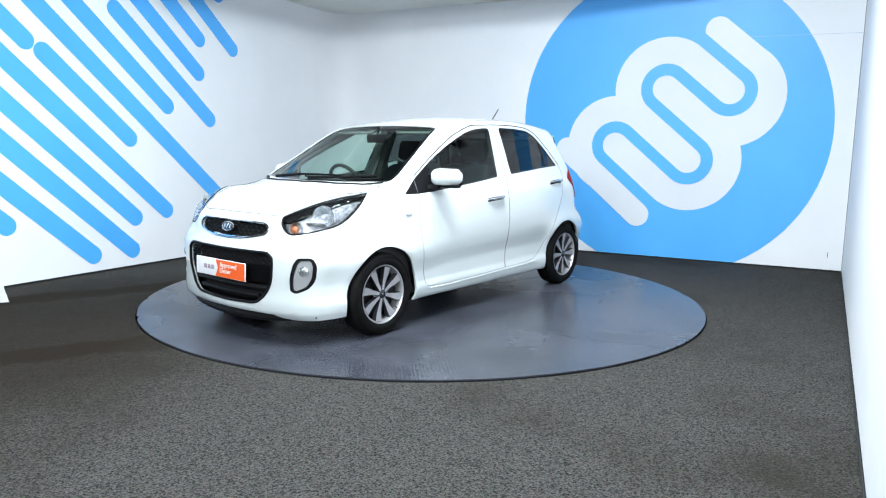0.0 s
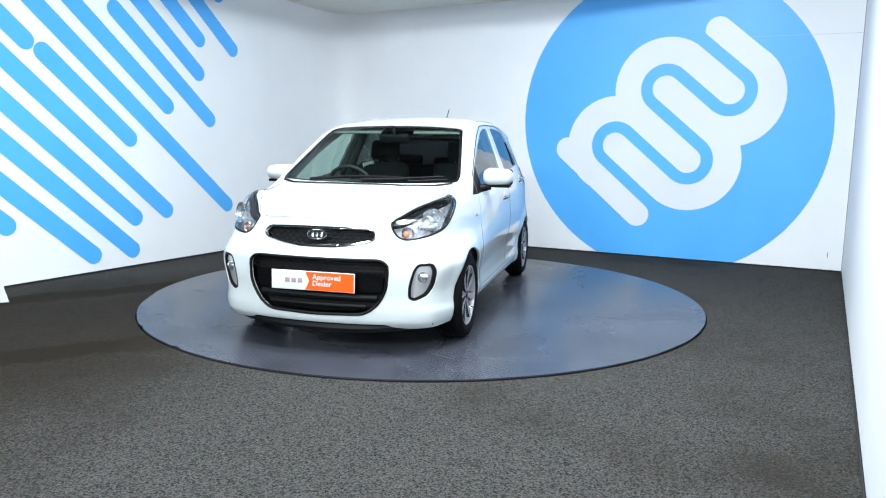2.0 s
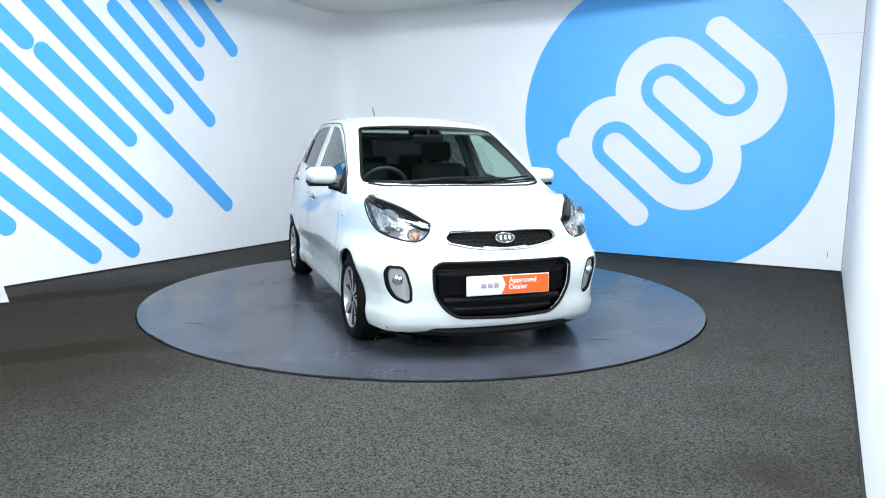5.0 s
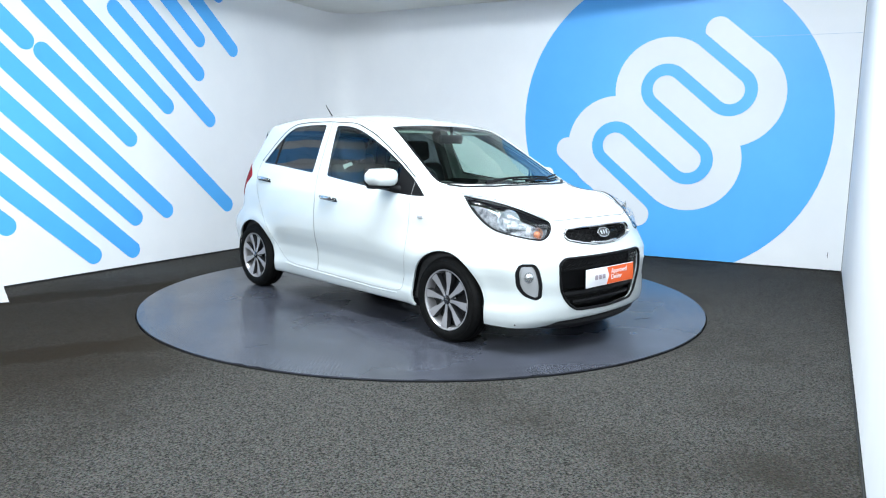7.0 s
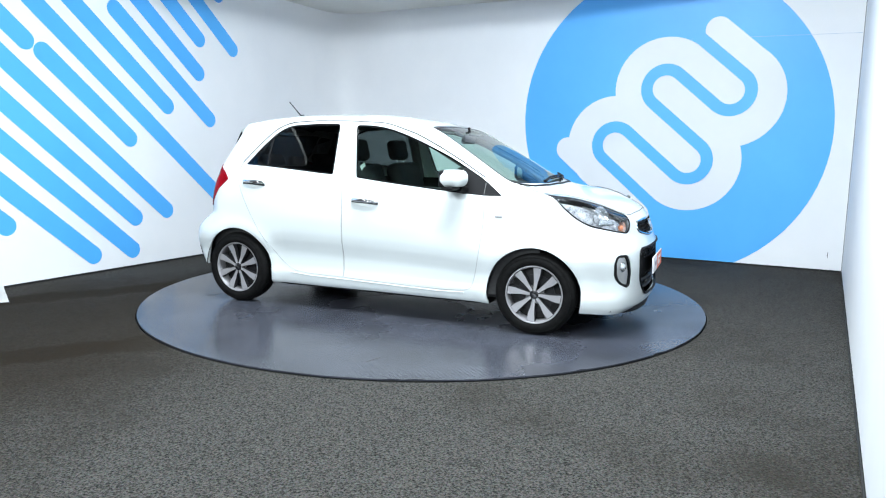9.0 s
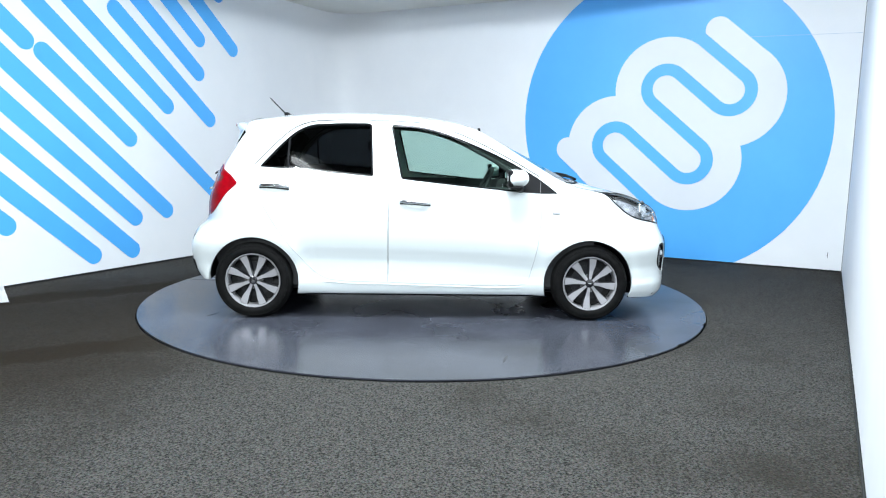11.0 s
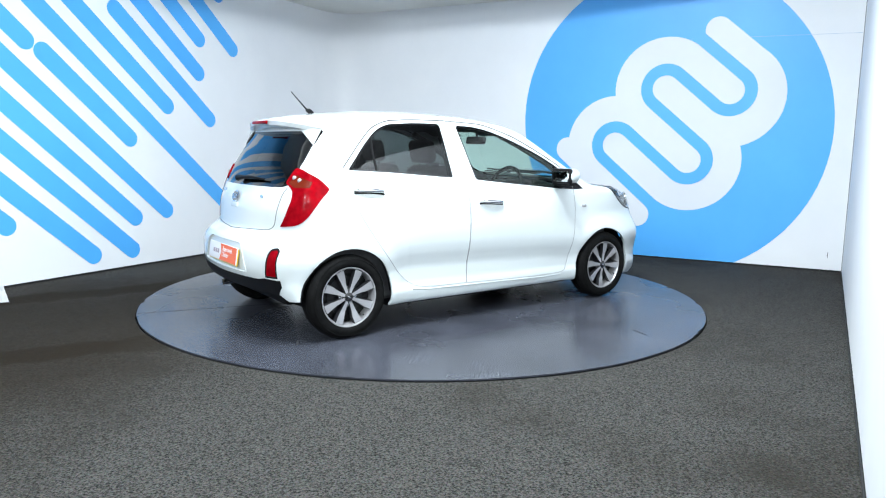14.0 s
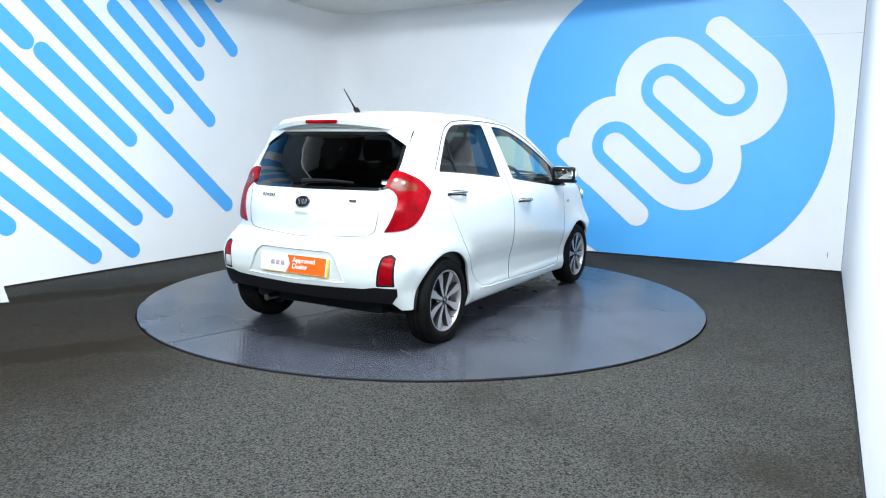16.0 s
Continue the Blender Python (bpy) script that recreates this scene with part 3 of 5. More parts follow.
def skin_grid(nx, ny, nz, inset=0.0):
    """Verts and quads of the closed skin."""
    lo, hi = np.array([-1.72, -0.78, 0.15]), np.array([1.85, 0.78, 1.46])
    verts, index, quads = [], {}, []
    n = (nx, ny, nz)

    def vert(i, j, k):
        key = (i, j, k)
        if key not in index:
            index[key] = len(verts)
            verts.append([lo[a] + (hi[a] - lo[a]) * key[a] / n[a] for a in range(3)])
        return index[key]
    for i in range(nx):
        for j in range(ny):
            for k, up in ((0, False), (nz, True)):
                q = [vert(i, j, k), vert(i + 1, j, k), vert(i + 1, j + 1, k), vert(i, j + 1, k)]
                quads.append(q if up else q[::-1])
    for i in range(nx):
        for k in range(nz):
            for j, up in ((0, True), (ny, False)):
                q = [vert(i, j, k), vert(i + 1, j, k), vert(i + 1, j, k + 1), vert(i, j, k + 1)]
                quads.append(q if up else q[::-1])
    for j in range(ny):
        for k in range(nz):
            for i, up in ((0, False), (nx, True)):
                q = [vert(i, j, k), vert(i, j + 1, k), vert(i, j + 1, k + 1), vert(i, j, k + 1)]
                quads.append(q if up else q[::-1])
    Q = np.array(verts)
    S = np.stack([np.clip(Q[:, 0] * 0.80, -1.25, 1.35), Q[:, 1] * 0.45, 0.60 + 0.35 * (Q[:, 2] - 0.6)], 1)
    S[:, 2] = np.clip(S[:, 2], 0.35, 0.78)
    D = Q - S
    D /= np.linalg.norm(D, axis=1, keepdims=True)
    return meet(S, D, 1.6, inset), quads


def inside_poly(pts, poly):
    x, y = pts[:, 0], pts[:, 1]
    r = np.zeros(len(pts), bool)
    n = len(poly)
    for i in range(n):
        (x0, y0), (x1, y1) = poly[i], poly[(i + 1) % n]
        if y0 == y1:
            continue
        c = ((y0 > y) != (y1 > y)) & (x < (x1 - x0) * (y - y0) / (y1 - y0) + x0)
        r ^= c
    return r


def view_axes(view, sign):
    """The two picture axes and the outward direction of a view of the car."""
    u, d = {"side": ((1, 0, 0), (0, sign, 0)), "end": ((0, 1, 0), (sign, 0, 0)), "front_corner": ((-0.669, 0.743 * sign, 0), (0.743, 0.669 * sign, 0)),
            "rear_corner": ((0.7071, 0.7071 * sign, 0), (-0.7071, 0.7071 * sign, 0)), "top": ((1, 0, 0), (0, 0, 1))}[view]
    return Vector(u), Vector((0, 1, 0) if view == "top" else (0, 0, 1)), Vector(d)


START_DEPTH = {"side": 0.05, "end": 0.9, "front_corner": 0.9, "rear_corner": 0.7, "top": 0.55}


def laid(pts, view, sign=1, out=0.0):
    """Points of a view laid on the skin, lifted by out."""
    u, v, d = (np.array(q) for q in view_axes(view, sign))
    A = np.array([u * a + v * b + d * START_DEPTH[view] for a, b in pts])
    P = meet(A, np.tile(d, (len(A), 1)), 1.5)
    return P + body_normal(P) * out


def facing(co, view, sign):
    """Whether skin at co belongs to that side of the car."""
    if view == "side":
        return co[1] * sign > 0.30 + (0.14 if co[0] > 1.6 or co[0] < -1.5 else 0)
    if view == "end":
        return co[0] * sign > 0.85
    if view == "front_corner":
        return co[0] > 0.9 and co[1] * sign > 0.2
    if view == "rear_corner":
        return co[0] < -1.0 and co[1] * sign > 0.25
    return co[2] > 0.5


def cut(bm, poly, view, sign):
    """Cuts the outline into the skin, and returns the faces inside it."""
    u, v, _ = view_axes(view, sign)
    n = len(poly)
    pu, pv = [q[0] for q in poly], [q[1] for q in poly]
    lo_u, hi_u, lo_v, hi_v = min(pu) - 0.01, max(pu) + 0.01, min(pv) - 0.01, max(pv) + 0.01
    boxes = {}

    def note(f):
        us, vs = [w.co.dot(u) for w in f.verts], [w.co.dot(v) for w in f.verts]
        boxes[f] = (min(us), max(us), min(vs), max(vs))
    for f in bm.faces:
        c = f.verts[0].co
        if lo_u - 0.1 < c.dot(u) < hi_u + 0.1 and lo_v - 0.1 < c.dot(v) < hi_v + 0.1 and facing(c, view, sign):
            note(f)
    for i in range(n):
        (x0, y0), (x1, y1) = poly[i], poly[(i + 1) % n]
        if math.hypot(x1 - x0, y1 - y0) < 1e-6:
            continue
        a_u, b_u, a_v, b_v = min(x0, x1), max(x0, x1), min(y0, y1), max(y0, y1)
        near = [f for f, q in boxes.items() if q[0] <= b_u and q[1] >= a_u and q[2] <= b_v and q[3] >= a_v]
        if not near:
            continue
        no, co = u * -(y1 - y0) + v * (x1 - x0), u * x0 + v * y0
        geom = set(near)
        for f in near:
            geom.update(f.edges)
            geom.update(f.verts)
            del boxes[f]
        got = bmesh.ops.bisect_plane(bm, geom=list(geom), plane_co=co, plane_no=no, dist=1e-5)["geom"]
        for f in got:
            if isinstance(f, bmesh.types.BMFace) and f.is_valid:
                note(f)
    faces = [f for f in boxes if f.is_valid]
    mid = [f.calc_center_median() for f in faces]
    c = np.array([[q.dot(u), q.dot(v)] for q in mid])
    ok = inside_poly(c, poly)
    return [f for f, k, q in zip(faces, ok, mid) if k and facing(q, view, sign)]


def take(bm, faces):
    """Moves faces out of bm into a bmesh of their own."""
    t = bmesh.new()
    made = {}
    for f in faces:
        vs = []
        for w in f.verts:
            if w not in made:
                made[w] = t.verts.new(w.co)
            vs.append(made[w])
        t.faces.new(vs)
    bmesh.ops.delete(bm, geom=faces, context="FACES")
    return t


def skin_part(name, bm, material, parent, label="", sink=0.0, lip=0.014):
    """A piece of the skin as a part: true normals, edges turned inwards by lip."""
    V = np.array([w.co[:] for w in bm.verts])
    N = body_normal(V)
    V2 = V - N * sink
    verts = [tuple(q) for q in V2]
    bm.verts.index_update()
    faces = [[w.index for w in f.verts] for f in bm.faces]
    edges = [[w.index for w in e.verts] for e in bm.edges if len(e.link_faces) == 1]
    order = []
    for e in bm.edges:
        if len(e.link_faces) == 1:
            f = e.link_faces[0]
            vs = [w.index for w in f.verts]
            a, b = e.verts[0].index, e.verts[1].index
            if vs[(vs.index(a) + 1) % len(vs)] != b:
                a, b = b, a
            order.append((a, b))
    bm.free()
    smooth_count = len(faces)
    if lip:
        top, low = {}, {}
        for a, b in order:
            for q in (a, b):
                if q not in top:
                    top[q] = len(verts)
                    verts.append(tuple(V2[q]))
                    low[q] = len(verts)
                    verts.append(tuple(V2[q] - N[q] * lip))
            faces.append([top[b], top[a], low[a], low[b]])
    me = bpy.data.meshes.new(name)
    me.from_pydata(verts, [], faces)
    me.polygons.foreach_set("use_smooth", [i < smooth_count for i in range(len(faces))])
    normals = []
    for p in me.polygons:
        for li in p.loop_indices:
            vi = me.loops[li].vertex_index
            normals.append(tuple(N[vi]) if p.index < smooth_count else tuple(p.normal))
    me.normals_split_custom_set(normals)
    me.materials.append(material)
    ob = new(name, me)
    ob.parent = parent
    if label:
        ob["label"] = label
    return ob


def inset(poly, d):
    """An outline drawn in by d (counter-clockwise or clockwise alike)."""
    n = len(poly)
    area = sum(poly[i][0] * poly[(i + 1) % n][1] - poly[(i + 1) % n][0] * poly[i][1] for i in range(n))
    k = d if area > 0 else -d
    out = []
    for i in range(n):
        a, b, c = Vector(poly[i - 1]), Vector(poly[i]), Vector(poly[(i + 1) % n])
        t = ((b - a).normalized() + (c - b).normalized()).normalized()
        out.append((b.x - t.y * k, b.y + t.x * k))
    return out


def both(half):
    """A symmetric outline from its half with y >= 0, top to bottom."""
    return half + [(-y, z) for y, z in half[::-1] if abs(y) > 1e-6]


def dense(poly, step=0.03, closed=True):
    out = []
    n = len(poly)
    for i in range(n if closed else n - 1):
        a, b = Vector(poly[i]), Vector(poly[(i + 1) % n])
        k = max(1, int((b - a).length / step))
        out += [tuple(a + (b - a) * j / k) for j in range(k)]
    return out if closed else out + [tuple(poly[-1])]


def seam(name, poly, view, sign, parent, r=0.0022, material=None, closed=True, out=0.0004, label=""):
    """A thin line laid on the skin along an outline."""
    bm = bmesh.new()
    tube(bm, laid(dense(poly, closed=closed), view, sign, out), r, 6, closed)
    return part(name, bm, material or M_SEAM, parent, label)


def slab(bm, m, size, bevel=0.01, seg=3):
    """A rounded box of a size, centred on the pose m."""
    h = [q / 2 for q in size]
    return box(bm, [-q for q in h], h, bevel, m, seg)


def lettering(body, size, m, material, parent, name="lettering", align="LEFT"):
    """Raised words in the built-in font, on the pose m."""
    cu = bpy.data.curves.new("letters", "FONT")
    cu.body, cu.size, cu.extrude, cu.align_x, cu.space_line = body, size, 0.0006, align, 0.85
    ob = new("letters", cu)
    bpy.context.view_layer.update()
    me = bpy.data.meshes.new_from_object(ob.evaluated_get(bpy.context.evaluated_depsgraph_get()))
    bpy.data.objects.remove(ob)
    me.materials.clear()
    me.materials.append(material)
    me.name = name
    me.transform(m)
    ob = new(name, me)
    ob.parent = parent
    return ob


M_SEAM = mat("panel_gap", (0.22, 0.22, 0.22), 0.7)
M_RECESS = mat("grille_recess", (0.004, 0.004, 0.004), 0.8)
M_MIRROR = mat("mirror_glass", (0.50, 0.51, 0.53), 0.02, 1.0)
M_BADGE = mat("badge_black", (0.01, 0.01, 0.012), 0.15, coat=1.0)

car = new("car")
tagged(car, "white five-door city hatchback parked on the turntable", "car")
CAR_AT = Matrix.Translation((-0.009, -0.127, 0.0))

verts, quads = skin_grid(150, 60, 60)
skin = bmesh.new()
bv = [skin.verts.new(q) for q in verts]
for q in quads:
    skin.faces.new([bv[i] for i in q])
bmesh.ops.delete(skin, geom=[f for f in skin.faces if f.calc_center_median().z < (0.176 if f.calc_center_median().x < 1.42 else 0.152)], context="FACES")

# wheel arches
for cx in (1.180, -1.190):
    poly = [(cx + 0.318 * math.cos(t), 0.262 + 0.318 * math.sin(t)) for t in [2 * math.pi * i / 44 for i in range(44)]]
    for s in (1, -1):
        bmesh.ops.delete(skin, geom=cut(skin, poly, "side", s), context="FACES")
        bm = bmesh.new()
        revolve(bm, [(0.318, -0.012), (0.322, 0.0), (0.322, 0.34), (0.0, 0.34)], 40, "y", arc=(0.02, math.pi - 0.02))
        ob = part("arch_liner", bm, M_BLACK, car)
        ob.matrix_basis = pose(cx, 0.74 * s, 0.262, rz=180 if s > 0 else 0)

# tail lamps
TAILLAMP = rounded([(-0.630, 1.078), (-0.576, 1.068), (-0.476, 1.021), (-0.407, 0.950), (-0.450, 0.880), (-0.492, 0.807), (-0.538, 0.756), (-0.594, 0.728), (-0.708, 0.714), (-0.673, 0.775), (-0.628, 0.885), (-0.626, 0.930), (-0.645, 0.955), (-0.690, 0.983)], [.02, .03, .04, .015, .05, .04, .04, .03, .01, .05, .03, .02, .02, .02], 3)
TL_UP = [(-0.668, 0.985), (-0.61, 1.032), (-0.50, 0.992), (-0.515, 0.957), (-0.62, 0.957)]
for s in (1, -1):
    lamp = new("tail_lamp")
    lamp.parent = car
    lamp["label"] = "red boomerang-shaped tail lamp"
    piece = take(skin, cut(skin, TAILLAMP, "rear_corner", s))
    up = take(piece, cut(piece, TL_UP, "rear_corner", s))
    skin_part("red_lens", piece, M_RED, lamp, "glossy red lens", -0.006, 0.02)
    skin_part("turn_lens", up, M_TURN, lamp, "smoked amber turn lens", -0.005, 0.02)
    for u, v in ((-0.585, 1.0), (-0.625, 1.015)):
        bm = bmesh.new()
        revolve(bm, [(0.0, 0.003), (0.010, 0.002), (0.014, 0.0)], 16, "x")
        ob = part("bulb", bm, M_CLEAR, lamp)
        ob.matrix_basis = pose(*laid([(u, v)], "rear_corner", s, 0.007)[0], 0, 0, 180 - 45 * s)

# windows
WIN_F = rounded([(-0.232, 1.372), (-0.07, 1.367), (0.08, 1.338), (0.225, 1.290), (0.351, 1.241), (0.507, 1.174), (0.641, 1.107), (0.824, 1.003), (0.950, 0.903), (0.83, 0.901), (0.642, 0.914), (0.116, 0.964), (-0.152, 0.993)], [0.03, .1, .1, .1, .1, .1, .1, .1, .012, .05, .1, .1, .02], 3)
WIN_R = rounded([(-1.150, 1.066), (-1.0, 1.232), (-0.90, 1.322), (-0.80, 1.366), (-0.58, 1.379), (-0.368, 1.380), (-0.348, 1.008), (-0.852, 1.049)], [.015, .1, .1, .06, .05, .03, .02, .1], 3)
WIN_B = rounded([(-0.555, 1.308), (0.555, 1.308), (0.575, 1.10), (0.555, 0.975), (0.50, 0.955), (-0.50, 0.955), (-0.555, 0.975), (-0.575, 1.10)], [.02, .02, .05, .03, .03, .03, .03, .05], 3)
SCREEN = rounded([(0.335, 0.515), (0.335, -0.515), (0.62, -0.578), (0.93, -0.645), (1.0, -0.640), (1.13, -0.35), (1.165, 0.0), (1.13, 0.35), (1.0, 0.640), (0.93, 0.645), (0.62, 0.578)], [.06, .06, .1, .05, .05, .2, .2, .2, .05, .05, .1], 4)


def pane(name, poly, view, s, border, material, label, sink=0.005, rim=None):
    """Takes a window out of the skin: a see-through pane and the black seal round it."""
    piece = take(skin, cut(skin, poly, view, s))
    inner = take(piece, cut(piece, inset(poly, border), view, s))
    glass_ob = skin_part(name, inner, material, car, label, sink, 0.004)
    skin_part("seal", piece, rim or M_GLOSSBLACK, glass_ob, "black window seal", sink - 0.002, 0.006)
    return glass_ob


for s in (1, -1):
    p_ = pane("front_side_window", WIN_F, "side", s, 0.011, M_GLASS, "lightly tinted front side window")
    sail = bmesh.new()
    q = rounded([(0.662, 1.090), (0.824, 0.998), (0.940, 0.907), (0.83, 0.906), (0.690, 0.916), (0.665, 0.93)], 0.008, 2)
    outer, inner = laid(q, "side", s, -0.001), laid(q, "side", s, -0.02)
    va, vb = [sail.verts.new(w) for w in outer], [sail.verts.new(w) for w in inner]
    sail.faces.new(va)
    for i in range(len(q)):
        sail.faces.new((va[i], va[(i + 1) % len(q)], vb[(i + 1) % len(q)], vb[i]))
    part("mirror_sail", sail, M_BLACK, p_, "black plastic corner panel", smooth=False)
    p_ = pane("rear_side_window", WIN_R, "side", s, 0.012, M_TINT, "dark privacy rear side window")
    bm = bmesh.new()
    tube(bm, laid([(-0.945, 1.062), (-0.95, 1.15), (-0.945, 1.27)], "side", s, -0.004), 0.008, 6)
    part("divider_bar", bm, M_BLACK, p_)
pane("rear_window", WIN_B, "end", -1, 0.02, M_TINT_REAR, "dark tinted heated rear window")
pane("windscreen", SCREEN, "top", 1, 0.022, M_GLASS, "clear curved windscreen")

# nose: headlamps, grilles, fog lamps, lower lip
HEAD = rounded([(-0.325, 0.924), (-0.460, 0.910), (-0.577, 0.882), (-0.66, 0.857), (-0.745, 0.824), (-0.838, 0.785), (-0.842, 0.735), (-0.815, 0.695), (-0.78, 0.677), (-0.72, 0.683), (-0.614, 0.702), (-0.50, 0.727), (-0.430, 0.773), (-0.362, 0.85)], [.012, .05, .05, .05, .03, .02, .03, .02, .03, .05, .05, .05, .05, .04], 3)
GRILLE = rounded(both([(0.0, 0.744), (0.16, 0.744), (0.325, 0.738), (0.356, 0.705), (0.335, 0.676), (0.22, 0.652), (0.12, 0.640), (0.0, 0.637)]), 0.02, 3)
LOWER = rounded(both([(0.0, 0.568), (0.395, 0.568), (0.437, 0.54), (0.430, 0.40), (0.375, 0.305), (0.30, 0.252), (0.0, 0.243)]), [.05, .05, .05, .08, .08, .06, .05, .05, .06, .08, .08, .05], 4)
FOG = rounded([(0.600, 0.552), (0.682, 0.554), (0.702, 0.505), (0.686, 0.415), (0.652, 0.360), (0.586, 0.331), (0.549, 0.345), (0.550, 0.42), (0.575, 0.511)], [.025, .025, .03, .05, .04, .03, .02, .05, .03], 4)
for s in (1, -1):
    lens = take(skin, cut(skin, HEAD, "front_corner", s))
    lamp = new("headlamp")
    lamp.parent = car
    copy = lens.copy()
    skin_part("lens", lens, M_LENS, lamp, "clear headlamp lens", 0.001, 0.02)
    trim = [(-0.30, 0.95), (-0.36, 0.908), (-0.47, 0.892), (-0.577, 0.860), (-0.66, 0.829), (-0.745, 0.790), (-0.80, 0.765), (-0.86, 0.760), (-0.86, 0.90), (-0.60, 0.95)]
    band = take(copy, cut(copy, trim, "front_corner", s))
    skin_part("upper_trim", band, M_GLOSSBLACK, lamp, "gloss black lamp trim", 0.012, 0.02)
    skin_part("bowl", copy, M_REFLECTOR_DARK, lamp, "chrome lamp bowl", 0.045, 0)
    bm = bmesh.new()
    tube(bm, laid(dense(inset(HEAD, 0.005)), "front_corner", s, -0.004), 0.006, 6, True)
    part("bezel", bm, M_BLACK, lamp)
    for (u, v), r, m in (((-0.55, 0.797), 0.066, M_REFLECTOR), ((-0.765, 0.727), 0.038, M_REFLECTOR)):
        c = laid([(u, v)], "front_corner", s, -0.066)[0]
        bm = bmesh.new()
        revolve(bm, [(0.012, 0.0), (r * 0.5, 0.010), (r * 0.85, 0.032), (r, 0.050), (r * 1.03, 0.046)], 28, "x")
        d = part("reflector", bm, m, lamp, "bright lamp reflector dish")
        d.matrix_basis = pose(*c, 0, -8, 34 * s)
        bm = bmesh.new()
        bmesh.ops.create_uvsphere(bm, u_segments=12, v_segments=8, radius=r * (0.24 if r > 0.05 else 0.55))
        ob = part("bulb", bm, M_CLEAR if r > 0.05 else M_AMBER, lamp)
        ob.matrix_basis = pose(c[0] + 0.03, c[1] + 0.012 * s, c[2])
    c = laid([(-0.62, 0.755)], "front_corner", s, -0.035)[0]
    bm = bmesh.new()
    slab(bm, pose(*c, 0, 0, 42 * s), (0.02, 0.12, 0.035), 0.010)
    part("inner_trim", bm, M_REFLECTOR, lamp)

    fogf = take(skin, cut(skin, FOG, "end", 1) if s > 0 else cut(skin, [(-y, z) for y, z in FOG], "end", 1))
    fog = new("fog_lamp")
    fog.parent = car
    flip = (lambda q: q) if s > 0 else (lambda q: [(-y, z) for y, z in q])
    inner = take(fogf, cut(fogf, flip(inset(FOG, 0.016)), "end", 1))
    skin_part("surround", fogf, M_BLACK, fog, "black fog lamp surround", 0.006, 0.02)
    skin_part("lens", inner, M_CLEAR, fog, "clear fog lamp lens", 0.020, 0)
    bm = bmesh.new()
    c = laid(flip([(0.632, 0.470)]), "end", 1, -0.016)[0]
    revolve(bm, [(0.006, 0.014), (0.020, 0.012), (0.030, 0.004), (0.032, 0.0)], 20, "x")
    d = part("reflector", bm, M_REFLECTOR, fog)
    d.matrix_basis = pose(*c, 0, 0, 22 * s)

for poly, name, label in ((GRILLE, "upper_grille", "black mesh grille with a chrome frame"), (LOWER, "lower_grille", "wide black lower bumper grille")):
    holder = new(name)
    holder.parent = car
    holder["label"] = label
    piece = take(skin, cut(skin, poly, "end", 1))
    skin_part("backing", piece, M_RECESS, holder, "", 0.045 if name == "upper_grille" else 0.07, 0)
    seam("rim", inset(poly, -0.001), "end", 1, holder, 0.007 if name == "upper_grille" else 0.009, M_CHROME if name == "upper_grille" else M_BLACK)
    # honeycomb: rows of zigzag bars
    z_lo, z_hi = min(q[1] for q in poly), max(q[1] for q in poly)
    if name == "lower_grille":
        z_lo = 0.492
    pitch = 0.021
    bm = bmesh.new()
    k = 0
    z = z_lo + pitch * 0.6
    while z < z_hi - 0.008:
        ys = np.arange(-0.44, 0.4401, 0.0225)
        zz = [z + (0.006 if (i + k) % 2 else -0.006) for i in range(len(ys))]
        ok = inside_poly(np.stack([ys, zz], 1), inset(poly, 0.006))
        run_ = [(y, w) for y, w, o in zip(ys, zz, ok) if o]
        if len(run_) > 2:
            tube(bm, laid(run_, "end", 1, -0.012), 0.0035, 5)
        z += pitch
        k += 1
    part("mesh", bm, M_BLACK, holder)
    if name == "lower_grille":
        for z, h in ((0.435, 0.055), (0.345, 0.018), (0.295, 0.014)):
            bm = bmesh.new()
            w = 0.405 if z > 0.4 else 0.375 if z > 0.32 else 0.31
            ys = np.linspace(-w, w, 25)
            tube(bm, laid([(y, z) for y in ys], "end", 1, -0.028), h, 8, flat=1.0) if h < 0.03 else None
            if h > 0.03:
                a, b = laid([(y, z - h) for y in ys], "end", 1, -0.02), laid([(y, z + h) for y in ys], "end", 1, -0.02)
                va, vb = [bm.verts.new(q) for q in a], [bm.verts.new(q) for q in b]
                for i in range(24):
                    bm.faces.new((va[i], va[i + 1], vb[i + 1], vb[i]))
                bmesh.ops.solidify(bm, geom=bm.faces[:], thickness=0.012)
            part("crossbar", bm, M_BLACK, holder)
    else:
        bm = bmesh.new()
        tube(bm, laid([(y, 0.642 + 0.010 * (abs(y) / 0.14) ** 2) for y in np.linspace(-0.14, 0.14, 13)], "end", 1, 0.002), [0.004] + [0.009] * 11 + [0.004], 8)
        part("chrome_bar", bm, M_CHROME, holder)


def badge(c, m, w, h, name):
    """An oval badge: dark field, chrome ring and three bright strokes; faces +x of m."""
    b = new(name)
    b.parent = car
    b.matrix_basis = m
    bm = bmesh.new()
    pts = [(0.004, w * math.cos(t), h * math.sin(t)) for t in [2 * math.pi * i / 40 for i in range(40)]]
    tube(bm, pts, 0.0035, 8, True)
    part("ring", bm, M_CHROME, b)
    bm = bmesh.new()
    prism(bm, [(q[1], q[2]) for q in pts], lambda u, v, k: (k, u, v), 0.005)
    part("field", bm, M_BADGE, b, smooth=False)
    for u in (-0.46, 0.0, 0.46):
        bm = bmesh.new()
        slab(bm, pose(0.007, u * w, 0, 0, 0, 0), (0.004, w * 0.26, h * 0.95), 0.002)
        part("stroke", bm, M_CHROME, b)


